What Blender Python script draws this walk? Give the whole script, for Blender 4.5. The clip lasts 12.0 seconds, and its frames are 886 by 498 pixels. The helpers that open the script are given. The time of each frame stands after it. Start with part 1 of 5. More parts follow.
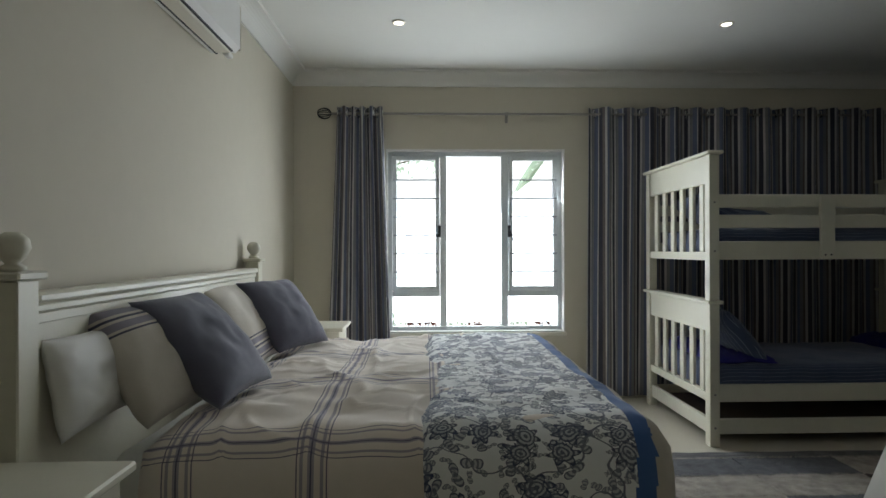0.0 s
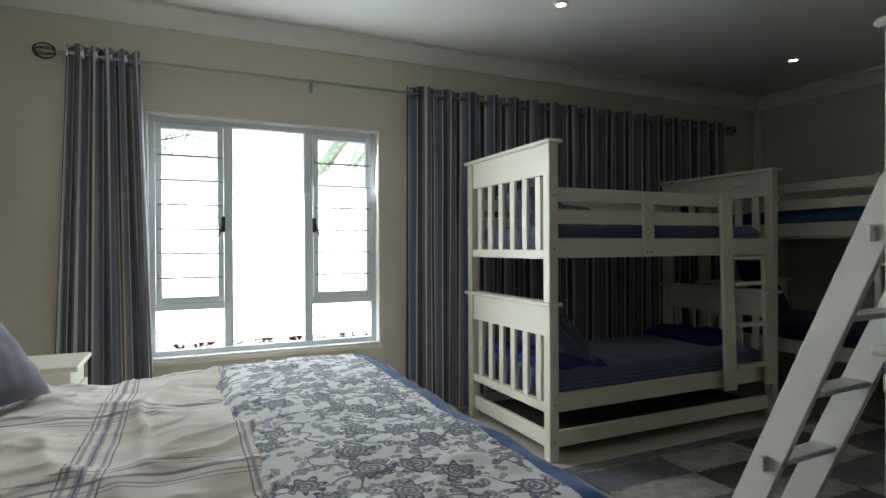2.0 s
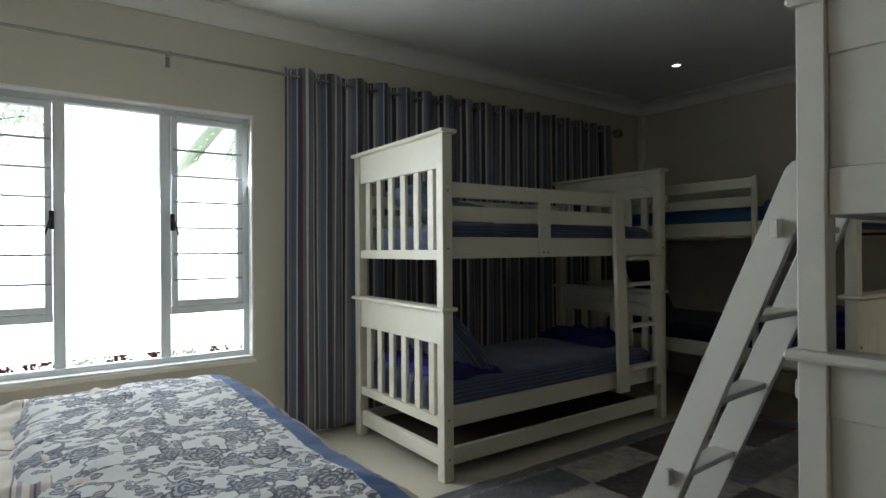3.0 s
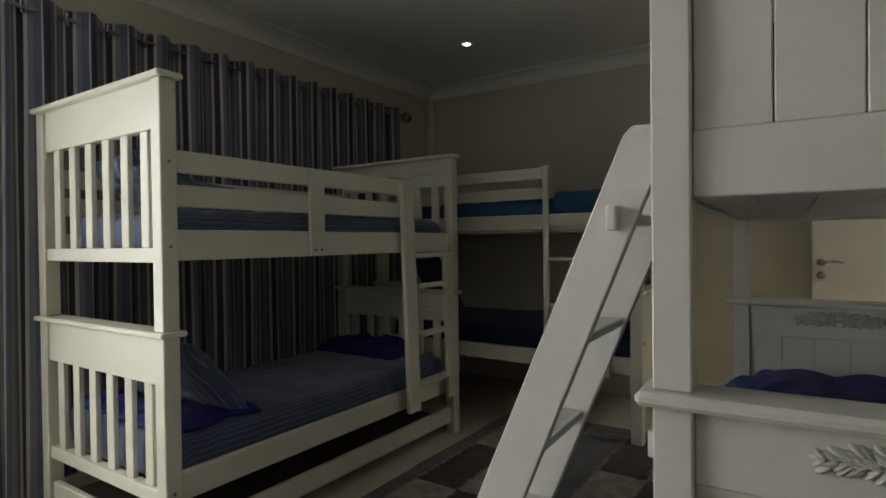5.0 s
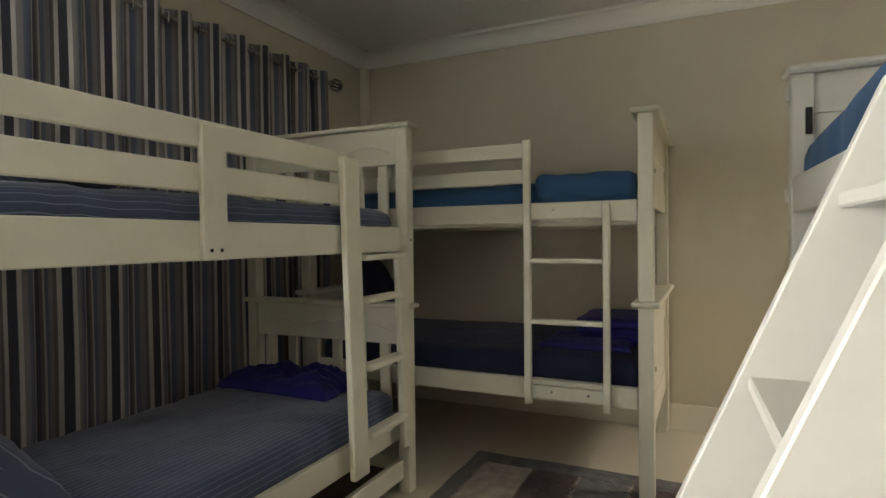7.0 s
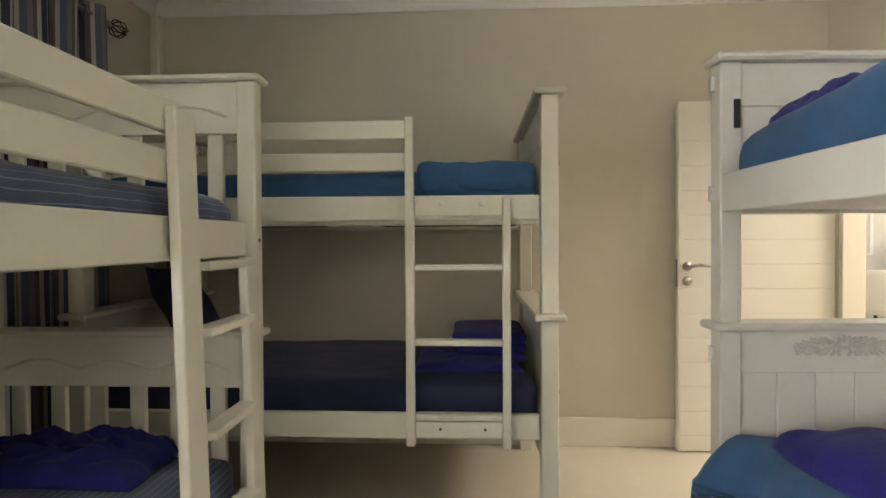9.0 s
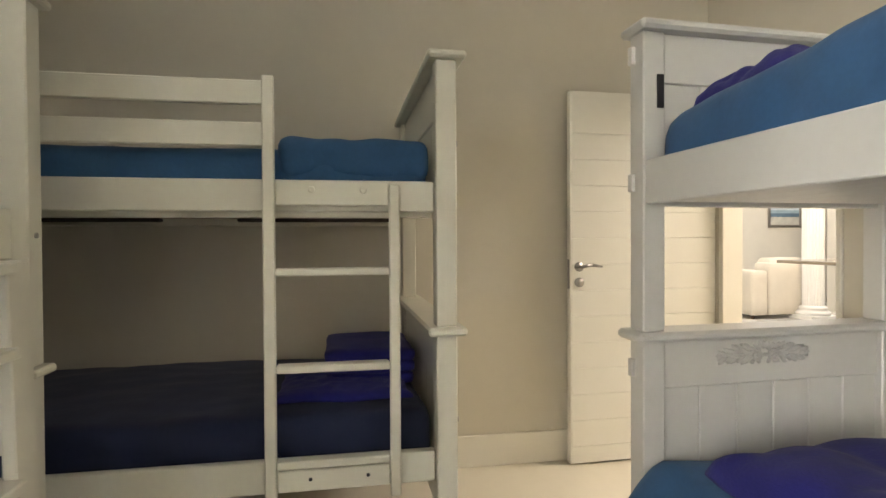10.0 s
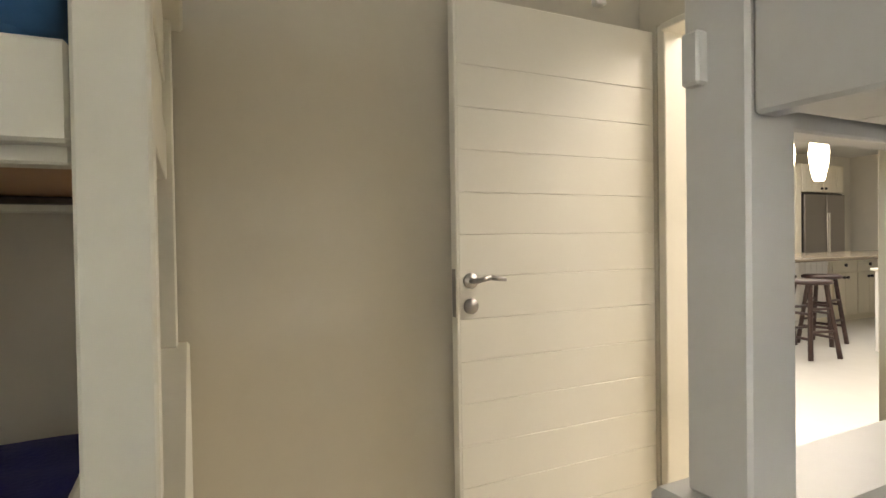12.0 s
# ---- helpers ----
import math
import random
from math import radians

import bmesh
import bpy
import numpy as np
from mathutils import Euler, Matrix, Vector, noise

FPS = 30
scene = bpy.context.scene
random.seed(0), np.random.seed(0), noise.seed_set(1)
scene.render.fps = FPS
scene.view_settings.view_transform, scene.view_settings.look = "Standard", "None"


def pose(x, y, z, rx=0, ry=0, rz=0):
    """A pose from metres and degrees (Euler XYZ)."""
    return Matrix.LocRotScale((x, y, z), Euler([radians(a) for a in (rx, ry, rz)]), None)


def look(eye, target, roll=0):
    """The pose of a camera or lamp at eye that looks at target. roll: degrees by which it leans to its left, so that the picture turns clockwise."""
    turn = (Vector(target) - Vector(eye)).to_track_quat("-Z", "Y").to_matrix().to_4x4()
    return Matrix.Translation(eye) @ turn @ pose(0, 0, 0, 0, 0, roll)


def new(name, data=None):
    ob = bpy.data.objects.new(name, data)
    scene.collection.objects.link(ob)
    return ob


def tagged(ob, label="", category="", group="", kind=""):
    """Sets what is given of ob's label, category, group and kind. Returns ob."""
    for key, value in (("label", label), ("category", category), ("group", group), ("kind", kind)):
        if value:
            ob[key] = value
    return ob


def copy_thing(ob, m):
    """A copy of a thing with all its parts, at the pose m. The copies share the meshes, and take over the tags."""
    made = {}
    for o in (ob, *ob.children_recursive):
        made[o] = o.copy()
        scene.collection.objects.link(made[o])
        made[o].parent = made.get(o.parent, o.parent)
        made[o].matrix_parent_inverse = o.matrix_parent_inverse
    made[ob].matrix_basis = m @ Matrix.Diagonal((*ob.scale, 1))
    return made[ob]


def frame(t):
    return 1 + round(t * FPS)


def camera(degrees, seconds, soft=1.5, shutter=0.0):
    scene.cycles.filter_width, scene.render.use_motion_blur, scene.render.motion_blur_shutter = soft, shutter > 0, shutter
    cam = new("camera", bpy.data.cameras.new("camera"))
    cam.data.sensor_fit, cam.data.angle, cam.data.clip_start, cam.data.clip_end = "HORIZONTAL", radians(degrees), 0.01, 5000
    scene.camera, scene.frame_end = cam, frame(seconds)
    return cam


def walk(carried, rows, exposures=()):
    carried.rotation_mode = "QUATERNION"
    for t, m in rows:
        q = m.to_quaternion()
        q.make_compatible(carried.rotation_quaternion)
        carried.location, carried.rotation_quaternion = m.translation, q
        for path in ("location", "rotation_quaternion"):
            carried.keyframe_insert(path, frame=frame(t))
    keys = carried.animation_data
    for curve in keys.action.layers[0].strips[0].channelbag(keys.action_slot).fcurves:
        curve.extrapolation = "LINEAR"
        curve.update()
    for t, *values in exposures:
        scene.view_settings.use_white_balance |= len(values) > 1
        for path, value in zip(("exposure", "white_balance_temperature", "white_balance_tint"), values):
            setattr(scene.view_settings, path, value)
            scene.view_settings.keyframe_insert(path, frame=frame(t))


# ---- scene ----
cam = camera(76.4, 12.0)
PATH = [
    (0, (0.545, 0.477, 1.26), (0.604, 2.476, 1.26), -0.2),
    (0.5, (0.508, 0.685, 1.255), (0.751, 2.67, 1.249), -0.4),
    (1, (0.468, 0.916, 1.259), (0.91, 2.866, 1.252), -0.3),
    (1.5, (0.451, 1.126, 1.277), (1.057, 3.032, 1.26), -0.4),
    (2, (0.42, 1.292, 1.259), (1.256, 3.109, 1.249), -0.3),
    (2.5, (0.512, 1.433, 1.239), (1.524, 3.158, 1.233), -0.3),
    (3, (0.616, 1.568, 1.239), (1.775, 3.198, 1.239), -0.4),
    (3.5, (0.696, 1.662, 1.245), (2.018, 3.163, 1.238), -0.4),
    (3.7, (0.731, 1.733, 1.26), (2.127, 3.165, 1.246), -0.3),
    (4.6, (1.08, 1.9, 1.25), (2.66, 3.12, 1.226), -0.6),
    (5.5, (1.366, 2.188, 1.241), (3.096, 3.191, 1.213), -0.7),
    (6, (1.574, 2.328, 1.252), (3.313, 3.316, 1.222), -0.7),
    (6.5, (1.747, 2.485, 1.24), (3.507, 3.435, 1.207), -0.7),
    (8.5, (2.2, 3.15, 1.242), (4.174, 3.471, 1.214), -0.3),
    (9, (2.364, 3.236, 1.235), (4.361, 3.342, 1.206), -0.3),
    (9.5, (2.553, 3.291, 1.233), (4.545, 3.114, 1.205), -0.3),
    (10, (2.813, 3.271, 1.221), (4.781, 2.914, 1.194), -0.3),
    (10.5, (3.115, 3.232, 1.211), (5.054, 2.739, 1.186), -0.5),
    (11, (3.384, 3.153, 1.238), (5.277, 2.508, 1.2), -1.0),
    (11.5, (3.702, 3.011, 1.241), (5.548, 2.244, 1.178), -0.2),
    (12, (4.003, 2.862, 1.216), (5.825, 2.036, 1.186), -0.9),
]

EXPO = [
    (0, -1.0, 6400, 9), (1.5, -0.76, 6350, 8), (2.5, -0.76, 6350, 8), (3.5, -0.98, 6500, 10), (5.5, -0.38, 7000, 11),
    (6.5, 0.48, 7300, 11), (8.5, 1.33, 7450, 15), (9.5, 1.42, 7450, 16), (11, 1.48, 7250, 15), (12, 1.28, 7200, 16),
]
walk(cam, [(t, look(eye, target, roll)) for t, eye, target, roll in PATH], EXPO)

# ---- world and lights ----
world = bpy.data.worlds.new("world")
scene.world = world
world.use_nodes = True
wn = world.node_tree
sky = wn.nodes.new("ShaderNodeTexSky")
sky.sky_type, sky.sun_disc = "NISHITA", False
sky.sun_elevation, sky.sun_rotation = radians(58), radians(200)
wn.links.new(sky.outputs[0], wn.nodes["Background"].inputs[0])
wn.nodes["Background"].inputs[1].default_value = 0.15


def lamp(name, kind, m, energy, color=(1, 1, 1), size=None, size_y=None, angle=None):
    d = bpy.data.lights.new(name, kind)
    d.energy, d.color = energy, color
    if kind == "AREA":
        d.shape, d.size, d.size_y = "RECTANGLE", size, size_y
    if angle:
        d.angle = radians(angle)
    ob = new(name, d)
    ob.matrix_world = m
    return tagged(ob, kind="structure")


lamp("sun", "SUN", look((-2, -5, 9), (0, 0, 0)), 4.0, (1, 0.95, 0.88), angle=0.5)
lamp("window_light", "AREA", look((0.99, 5.33, 1.35), (0.99, 3.0, 0.9)), 75, (0.86, 0.94, 1.0), 1.45, 1.5)
lamp("kitchen_light", "AREA", look((9.0, -3.3, 2.65), (9.0, -3.3, 0)), 78, (0.9, 0.95, 1.0), 5.0, 6.0)
# unseen panel added for the kitchen's daylight on the open door and walls
lamp("lobby_light", "AREA", look((5.35, -0.25, 2.5), (5.35, 0.75, 0)), 50, (1.0, 0.96, 0.88), 1.5, 1.2)


# ---- materials ----
def mat(name, color, rough=0.5, metal=0.0, vary=0.06, scale=6.0, bump=0.0, bump_scale=60.0, sheen=0.0, coat=0.0):
    m = bpy.data.materials.new(name)
    m.use_nodes = True
    t = m.node_tree
    n, l = t.nodes, t.links
    p = n["Principled BSDF"]
    p.inputs["Roughness"].default_value = rough
    p.inputs["Metallic"].default_value = metal
    p.inputs["Sheen Weight"].default_value = sheen
    p.inputs["Coat Weight"].default_value = coat
    co = n.new("ShaderNodeTexCoord")
    a = n.new("ShaderNodeTexNoise")
    a.inputs["Scale"].default_value, a.inputs["Detail"].default_value = scale, 6
    b = n.new("ShaderNodeTexNoise")
    b.inputs["Scale"].default_value, b.inputs["Detail"].default_value = scale * 12, 3
    l.new(co.outputs["Object"], a.inputs["Vector"])
    l.new(co.outputs["Object"], b.inputs["Vector"])
    mx = n.new("ShaderNodeMath")
    mx.operation = "MULTIPLY_ADD"
    l.new(b.outputs[0], mx.inputs[0])
    mx.inputs[1].default_value = 0.4
    l.new(a.outputs[0], mx.inputs[2])
    r = n.new("ShaderNodeMapRange")
    r.inputs["From Min"].default_value, r.inputs["From Max"].default_value = 0.35, 1.05
    r.inputs["To Min"].default_value, r.inputs["To Max"].default_value = 1 - vary, 1 + vary
    l.new(mx.outputs[0], r.inputs["Value"])
    c = n.new("ShaderNodeVectorMath")
    c.operation = "SCALE"
    c.inputs[0].default_value = color
    l.new(r.outputs[0], c.inputs["Scale"])
    l.new(c.outputs[0], p.inputs["Base Color"])
    if bump:
        bn = n.new("ShaderNodeTexNoise")
        bn.inputs["Scale"].default_value, bn.inputs["Detail"].default_value = bump_scale, 5
        l.new(co.outputs["Object"], bn.inputs["Vector"])
        bp = n.new("ShaderNodeBump")
        bp.inputs["Strength"].default_value, bp.inputs["Distance"].default_value = bump, 0.004
        l.new(bn.outputs[0], bp.inputs["Height"])
        l.new(bp.outputs[0], p.inputs["Normal"])
    return m


def emitter(name, color, strength):
    m = bpy.data.materials.new(name)
    m.use_nodes = True
    p = m.node_tree.nodes["Principled BSDF"]
    p.inputs["Base Color"].default_value = (*color, 1)
    p.inputs["Emission Color"].default_value = (*color, 1)
    p.inputs["Emission Strength"].default_value = strength
    return m


def ramp(t, stops, interp="LINEAR"):
    r = t.nodes.new("ShaderNodeValToRGB")
    r.color_ramp.interpolation = interp
    e = r.color_ramp.elements
    e[0].position, e[0].color = stops[0][0], (*stops[0][1], 1)
    e[1].position, e[1].color = stops[1][0], (*stops[1][1], 1)
    for pos, col in stops[2:]:
        x = e.new(pos)
        x.color = (*col, 1)
    return r


M_WALL = mat("wall_paint", (0.6, 0.555, 0.455), 0.85, vary=0.04, scale=1.2, bump=0.12, bump_scale=45)
M_CEIL = mat("ceiling_paint", (0.78, 0.77, 0.73), 0.9, vary=0.02, scale=1.0, bump=0.05)
M_TRIM = mat("trim_paint", (0.76, 0.72, 0.62), 0.45, vary=0.03)
M_FLOOR = mat("floor_screed", (0.58, 0.53, 0.43), 0.28, vary=0.06, scale=1.5, bump=0.04, bump_scale=12)
M_CREAM = mat("cream_bed_paint", (0.69, 0.66, 0.545), 0.38, vary=0.05, scale=4, bump=0.1, bump_scale=35)
M_WHITE = mat("white_bed_paint", (0.64, 0.62, 0.57), 0.42, vary=0.05, scale=3, bump=0.25, bump_scale=22)
M_DOOR = mat("door_paint", (0.78, 0.75, 0.66), 0.35, vary=0.02)
M_STEEL = mat("brushed_steel", (0.33, 0.31, 0.29), 0.42, 1.0, vary=0.05, scale=30)
M_CHROME = mat("chrome", (0.75, 0.75, 0.76), 0.15, 1.0, vary=0.02)
M_DARK = mat("dark_metal", (0.03, 0.03, 0.035), 0.4, 0.6)
M_ALU = mat("white_aluminium", (0.72, 0.76, 0.78), 0.4, vary=0.02)
M_PINE = mat("pine_slats", (0.42, 0.24, 0.11), 0.6, vary=0.2, scale=8)
# colours the shade under the cream bunk, and the dark fabric edge
M_DUSK = mat("dark_brown_shade_and_fabric", (0.06, 0.04, 0.03), 0.7, vary=0.2, scale=8)
M_PLY = mat("brown_plywood", (0.36, 0.2, 0.1), 0.55, vary=0.15, scale=5)
M_BLUE = mat("teal_blue_cotton", (0.025, 0.095, 0.21), 0.9, vary=0.18, scale=7, bump=0.4, bump_scale=30, sheen=0.08)
M_NAVY = mat("navy_cotton", (0.007, 0.013, 0.045), 0.9, vary=0.2, scale=7, bump=0.35, bump_scale=30, sheen=0.04)
M_ROYAL = mat("royal_blue_fleece", (0.01, 0.01, 0.15), 0.95, vary=0.2, scale=12, bump=0.5, bump_scale=90, sheen=0.06)
M_SLATE = mat("slate_blue_linen", (0.12, 0.12, 0.165), 0.95, vary=0.12, scale=10, bump=0.4, bump_scale=250, sheen=0.3)
M_PLAINWHITE = mat("white_plaster", (0.8, 0.79, 0.76), 0.7, vary=0.02)
M_LAMPGLOW = emitter("lamp_glow", (1.0, 0.93, 0.8), 12.0)


def striped_cotton(name, base, line, period, duty, bump=0.3, axis=0):
    m = mat(name, base, 0.92, vary=0.08, scale=8, bump=bump, bump_scale=26, sheen=0.2)
    t = m.node_tree
    n, l = t.nodes, t.links
    p = n["Principled BSDF"]
    co = n.new("ShaderNodeTexCoord")
    sp = n.new("ShaderNodeSeparateXYZ")
    l.new(co.outputs["UV"], sp.inputs[0])
    fr = n.new("ShaderNodeMath")
    fr.operation = "MULTIPLY"
    fr.inputs[1].default_value = 1 / period
    l.new(sp.outputs[axis], fr.inputs[0])
    f2 = n.new("ShaderNodeMath")
    f2.operation = "FRACT"
    l.new(fr.outputs[0], f2.inputs[0])
    lt = n.new("ShaderNodeMath")
    lt.operation = "LESS_THAN"
    lt.inputs[1].default_value = duty
    l.new(f2.outputs[0], lt.inputs[0])
    mix = n.new("ShaderNodeMixRGB")
    old = p.inputs["Base Color"].links[0].from_socket
    l.new(lt.outputs[0], mix.inputs[0])
    l.new(old, mix.inputs[1])
    mix.inputs[2].default_value = (*line, 1)
    l.new(mix.outputs[0], p.inputs["Base Color"])
    return m


M_STRIPE = striped_cotton("striped_blue_cotton", (0.055, 0.075, 0.14), (0.2, 0.24, 0.32), 0.026, 0.1, axis=1)


# ---- helpers for building ----
def thing(name, label, category, group="", loc=(0, 0, 0), rz=0.0):
    e = new(name)
    e.empty_display_size = 0.1
    e.matrix_world = pose(*loc, 0, 0, rz)
    return tagged(e, label, category, group)


def part(name, bm, material, parent=None, label="", smooth=False):
    me = bpy.data.meshes.new(name)
    bm.to_mesh(me)
    bm.free()
    for x in (material if isinstance(material, (list, tuple)) else [material]):
        me.materials.append(x)
    if smooth:
        for f in me.polygons:
            f.use_smooth = True
    ob = new(name, me)
    if parent:
        ob.parent = parent
    if label:
        tagged(ob, label)
    return ob


def struct(name, bm, material, label=""):
    return tagged(part(name, bm, material), label, kind="structure")


def box(bm, x0, x1, y0, y1, z0, z1, bev=0.004, m=None):
    r = bmesh.ops.create_cube(bm, size=1)["verts"]
    for v in r:
        v.co = Vector((x0 + (v.co.x + 0.5) * (x1 - x0), y0 + (v.co.y + 0.5) * (y1 - y0), z0 + (v.co.z + 0.5) * (z1 - z0)))
    if bev:
        es = {e for v in r for e in v.link_edges}
        r2 = bmesh.ops.bevel(bm, geom=list(es), offset=bev, segments=1, affect="EDGES")
        r = list({v for f in r2["faces"] for v in f.verts} | {v for v in r if v.is_valid})
    if m is not None:
        bmesh.ops.transform(bm, matrix=m, verts=r)
    return bm


def B(x0, x1, y0, y1, z0, z1, bev=0.004, m=None):
    return box(bmesh.new(), x0, x1, y0, y1, z0, z1, bev, m)


def cyl(bm, p0, p1, r0, r1=None, seg=16):
    p0, p1 = Vector(p0), Vector(p1)
    d = p1 - p0
    m = Matrix.Translation((p0 + p1) / 2) @ d.to_track_quat("Z", "Y").to_matrix().to_4x4()
    bmesh.ops.create_cone(bm, cap_ends=True, segments=seg, radius1=r0, radius2=r0 if r1 is None else r1, depth=d.length, matrix=m)
    return bm


def tube(bm, pts, r, closed=False, seg=6):
    """One round bar through the points."""
    pts = [Vector(p) for p in pts]
    n, rings = len(pts), []
    side = None
    for i, p in enumerate(pts):
        a = pts[(i + 1) % n] if closed or i < n - 1 else p
        b = pts[i - 1] if closed or i > 0 else p
        d = (a - b).normalized()
        if side is None:
            side = d.orthogonal().normalized()
        side = (side - d * side.dot(d)).normalized()
        up = d.cross(side)
        rings.append([bm.verts.new(p + (side * math.cos(2 * math.pi * k / seg) + up * math.sin(2 * math.pi * k / seg)) * r) for k in range(seg)])
    for a, b in list(zip(rings, rings[1:])) + ([(rings[-1], rings[0])] if closed else []):
        for k in range(seg):
            bm.faces.new((a[k], a[(k + 1) % seg], b[(k + 1) % seg], b[k]))
    if not closed:
        bm.faces.new(rings[0][::-1])
        bm.faces.new(rings[-1])
    return bm


def lathe(bm, prof, cx, cy, cz, seg=24):
    rings = []
    for r, z in prof:
        rings.append([bm.verts.new((cx + r * math.cos(2 * math.pi * i / seg), cy + r * math.sin(2 * math.pi * i / seg), cz + z)) for i in range(seg)])
    for a, b in zip(rings, rings[1:]):
        for i in range(seg):
            j = (i + 1) % seg
            bm.faces.new((a[i], a[j], b[j], b[i]))
    bm.faces.new(rings[0][::-1])
    bm.faces.new(rings[-1])
    return bm


def soft_slab(x0, x1, y0, y1, z0, z1, r=0.05, nx=40, ny=24, puff=0.01, seed=0, amp=0.006, freq=4.0):
    """A mattress or folded cloth: a rounded slab with a gently uneven skin and UVs in metres."""
    bm = bmesh.new()
    uv = bm.loops.layers.uv.new("UVMap")
    nz = 6
    cx, cy, cz = (x0 + x1) / 2, (y0 + y1) / 2, (z0 + z1) / 2
    hx, hy, hz = (x1 - x0) / 2, (y1 - y0) / 2, (z1 - z0) / 2
    r = min(r, hx, hy, hz)

    def shape(p):
        q = Vector((max(-hx + r, min(hx - r, p.x)), max(-hy + r, min(hy - r, p.y)), max(-hz + r, min(hz - r, p.z))))
        d = p - q
        if d.length > 1e-6:
            d = d.normalized() * r
        o = q + d
        w = noise.noise(Vector((o.x * freq, o.y * freq, o.z * freq + seed * 7.3))) * amp
        w += noise.noise(Vector((o.x * freq * 3, o.y * freq * 3, seed * 3.1))) * amp * 0.5
        nrm = d.normalized() if d.length > 1e-6 else Vector((0, 0, 1))
        o += nrm * w
        if o.z > 0:
            o.z += puff * (1 - (o.x / hx) ** 4) * (1 - (o.y / hy) ** 4)
        return o + Vector((cx, cy, cz))

    def grid(f, a, b):
        vs = [[bm.verts.new(shape(f(i / a * 2 - 1, j / b * 2 - 1))) for j in range(b + 1)] for i in range(a + 1)]
        for i in range(a):
            for j in range(b):
                bm.faces.new((vs[i][j], vs[i + 1][j], vs[i + 1][j + 1], vs[i][j + 1]))

    grid(lambda u, v: Vector((u * hx, v * hy, hz)), nx, ny)
    grid(lambda u, v: Vector((-u * hx, v * hy, -hz)), nx, ny)
    grid(lambda u, v: Vector((u * hx, -hy, v * hz)), nx, nz)
    grid(lambda u, v: Vector((-u * hx, hy, v * hz)), nx, nz)
    grid(lambda u, v: Vector((hx, u * hy, v * hz)), ny, nz)
    grid(lambda u, v: Vector((-hx, -u * hy, v * hz)), ny, nz)
    bmesh.ops.remove_doubles(bm, verts=bm.verts, dist=0.0008)
    for f in bm.faces:
        for lp in f.loops:
            c = lp.vert.co
            lp[uv].uv = (c.x, c.y + (z1 - c.z) * (1 if c.y > cy else -1))
        f.smooth = True
    return bm


def cushion(w, h, t, seed=0, n=20, crumple=0.012, m=None):
    """A pillow lying flat about its centre, with pinched corners; w by h, t thick."""
    bm = bmesh.new()
    uv = bm.loops.layers.uv.new("UVMap")
    for side in (1, -1):
        vs = []
        for i in range(n + 1):
            row = []
            for j in range(n + 1):
                u, v = i / n * 2 - 1, j / n * 2 - 1
                prof = max(0.0, (1 - abs(u) ** 2.6)) ** 0.45 * max(0.0, (1 - abs(v) ** 2.6)) ** 0.45
                pin = 1 - 0.07 * (1 - u * u) * v * v - 0.0
                pin2 = 1 - 0.07 * (1 - v * v) * u * u
                z = side * t / 2 * prof
                k = noise.noise(Vector((u * 2.5 + seed * 5, v * 2.5, side * 2.0))) * crumple * 1.6 + noise.noise(Vector((u * 6, v * 6 + seed, 3))) * crumple * 0.6
                row.append(bm.verts.new((u * w / 2 * pin2, v * h / 2 * pin, z + k * prof)))
            vs.append(row)
        for i in range(n):
            for j in range(n):
                q = (vs[i][j], vs[i + 1][j], vs[i + 1][j + 1], vs[i][j + 1])
                bm.faces.new(q if side > 0 else q[::-1])
    bmesh.ops.remove_doubles(bm, verts=bm.verts, dist=0.0006)
    for f in bm.faces:
        f.smooth = True
        for lp in f.loops:
            lp[uv].uv = (lp.vert.co.x, lp.vert.co.y)
    if m is not None:
        bmesh.ops.transform(bm, matrix=m, verts=bm.verts)
    return bm


# ---- the room ----
WX, EX, NY, SY = -0.56, 5.775, 5.2, 1.16
CORN, CEIL = 2.62, 2.735
W0, W1, WZ0, WZ1 = 0.209, 1.715, 0.545, 2.1
D0, D1, DH = 4.87, 5.69, 2.05
T, TS = 0.22, 0.12

bm = bmesh.new()
box(bm, WX - 0.3, EX + 0.3, -1.3, NY + T, -0.1, 0, 0)
struct("floor", bm, M_FLOOR, "cream polished screed bedroom floor")
bm = bmesh.new()
box(bm, WX - T, W0, NY, NY + T, 0, CEIL, 0)
box(bm, W1, EX + T, NY, NY + T, 0, CEIL, 0)
box(bm, W0, W1, NY, NY + T, 0, WZ0, 0)
box(bm, W0, W1, NY, NY + T, WZ1, CEIL, 0)
struct("wall_north", bm, M_WALL, "beige painted wall with the casement window")
struct("wall_west", B(WX - T, WX, -1.2, NY, 0, CEIL, 0), M_WALL, "beige painted wall behind the double bed")
struct("wall_east", B(EX, EX + T, SY - TS, NY, 0, CEIL, 0), M_WALL, "beige painted wall behind the bunk")
bm = bmesh.new()
box(bm, 2.2, D0, SY - TS, SY, 0, CEIL, 0)
box(bm, D1, EX, SY - TS, SY, 0, CEIL, 0)
box(bm, D0, D1, SY - TS, SY, DH, CEIL, 0)
box(bm, 2.2, 2.2 + T, -1.0, SY - TS, 0, CEIL, 0)
struct("wall_south", bm, M_WALL, "beige painted wall with the doorway to the kitchen")
struct("wall_back", B(WX - T, 2.2 + T, -1.2, -1.0, 0, CEIL, 0), M_WALL, "beige painted wall")
struct("ceiling", B(WX - T, EX + T, -1.2, NY + T, CEIL, CEIL + 0.12, 0), M_CEIL, "white painted ceiling")


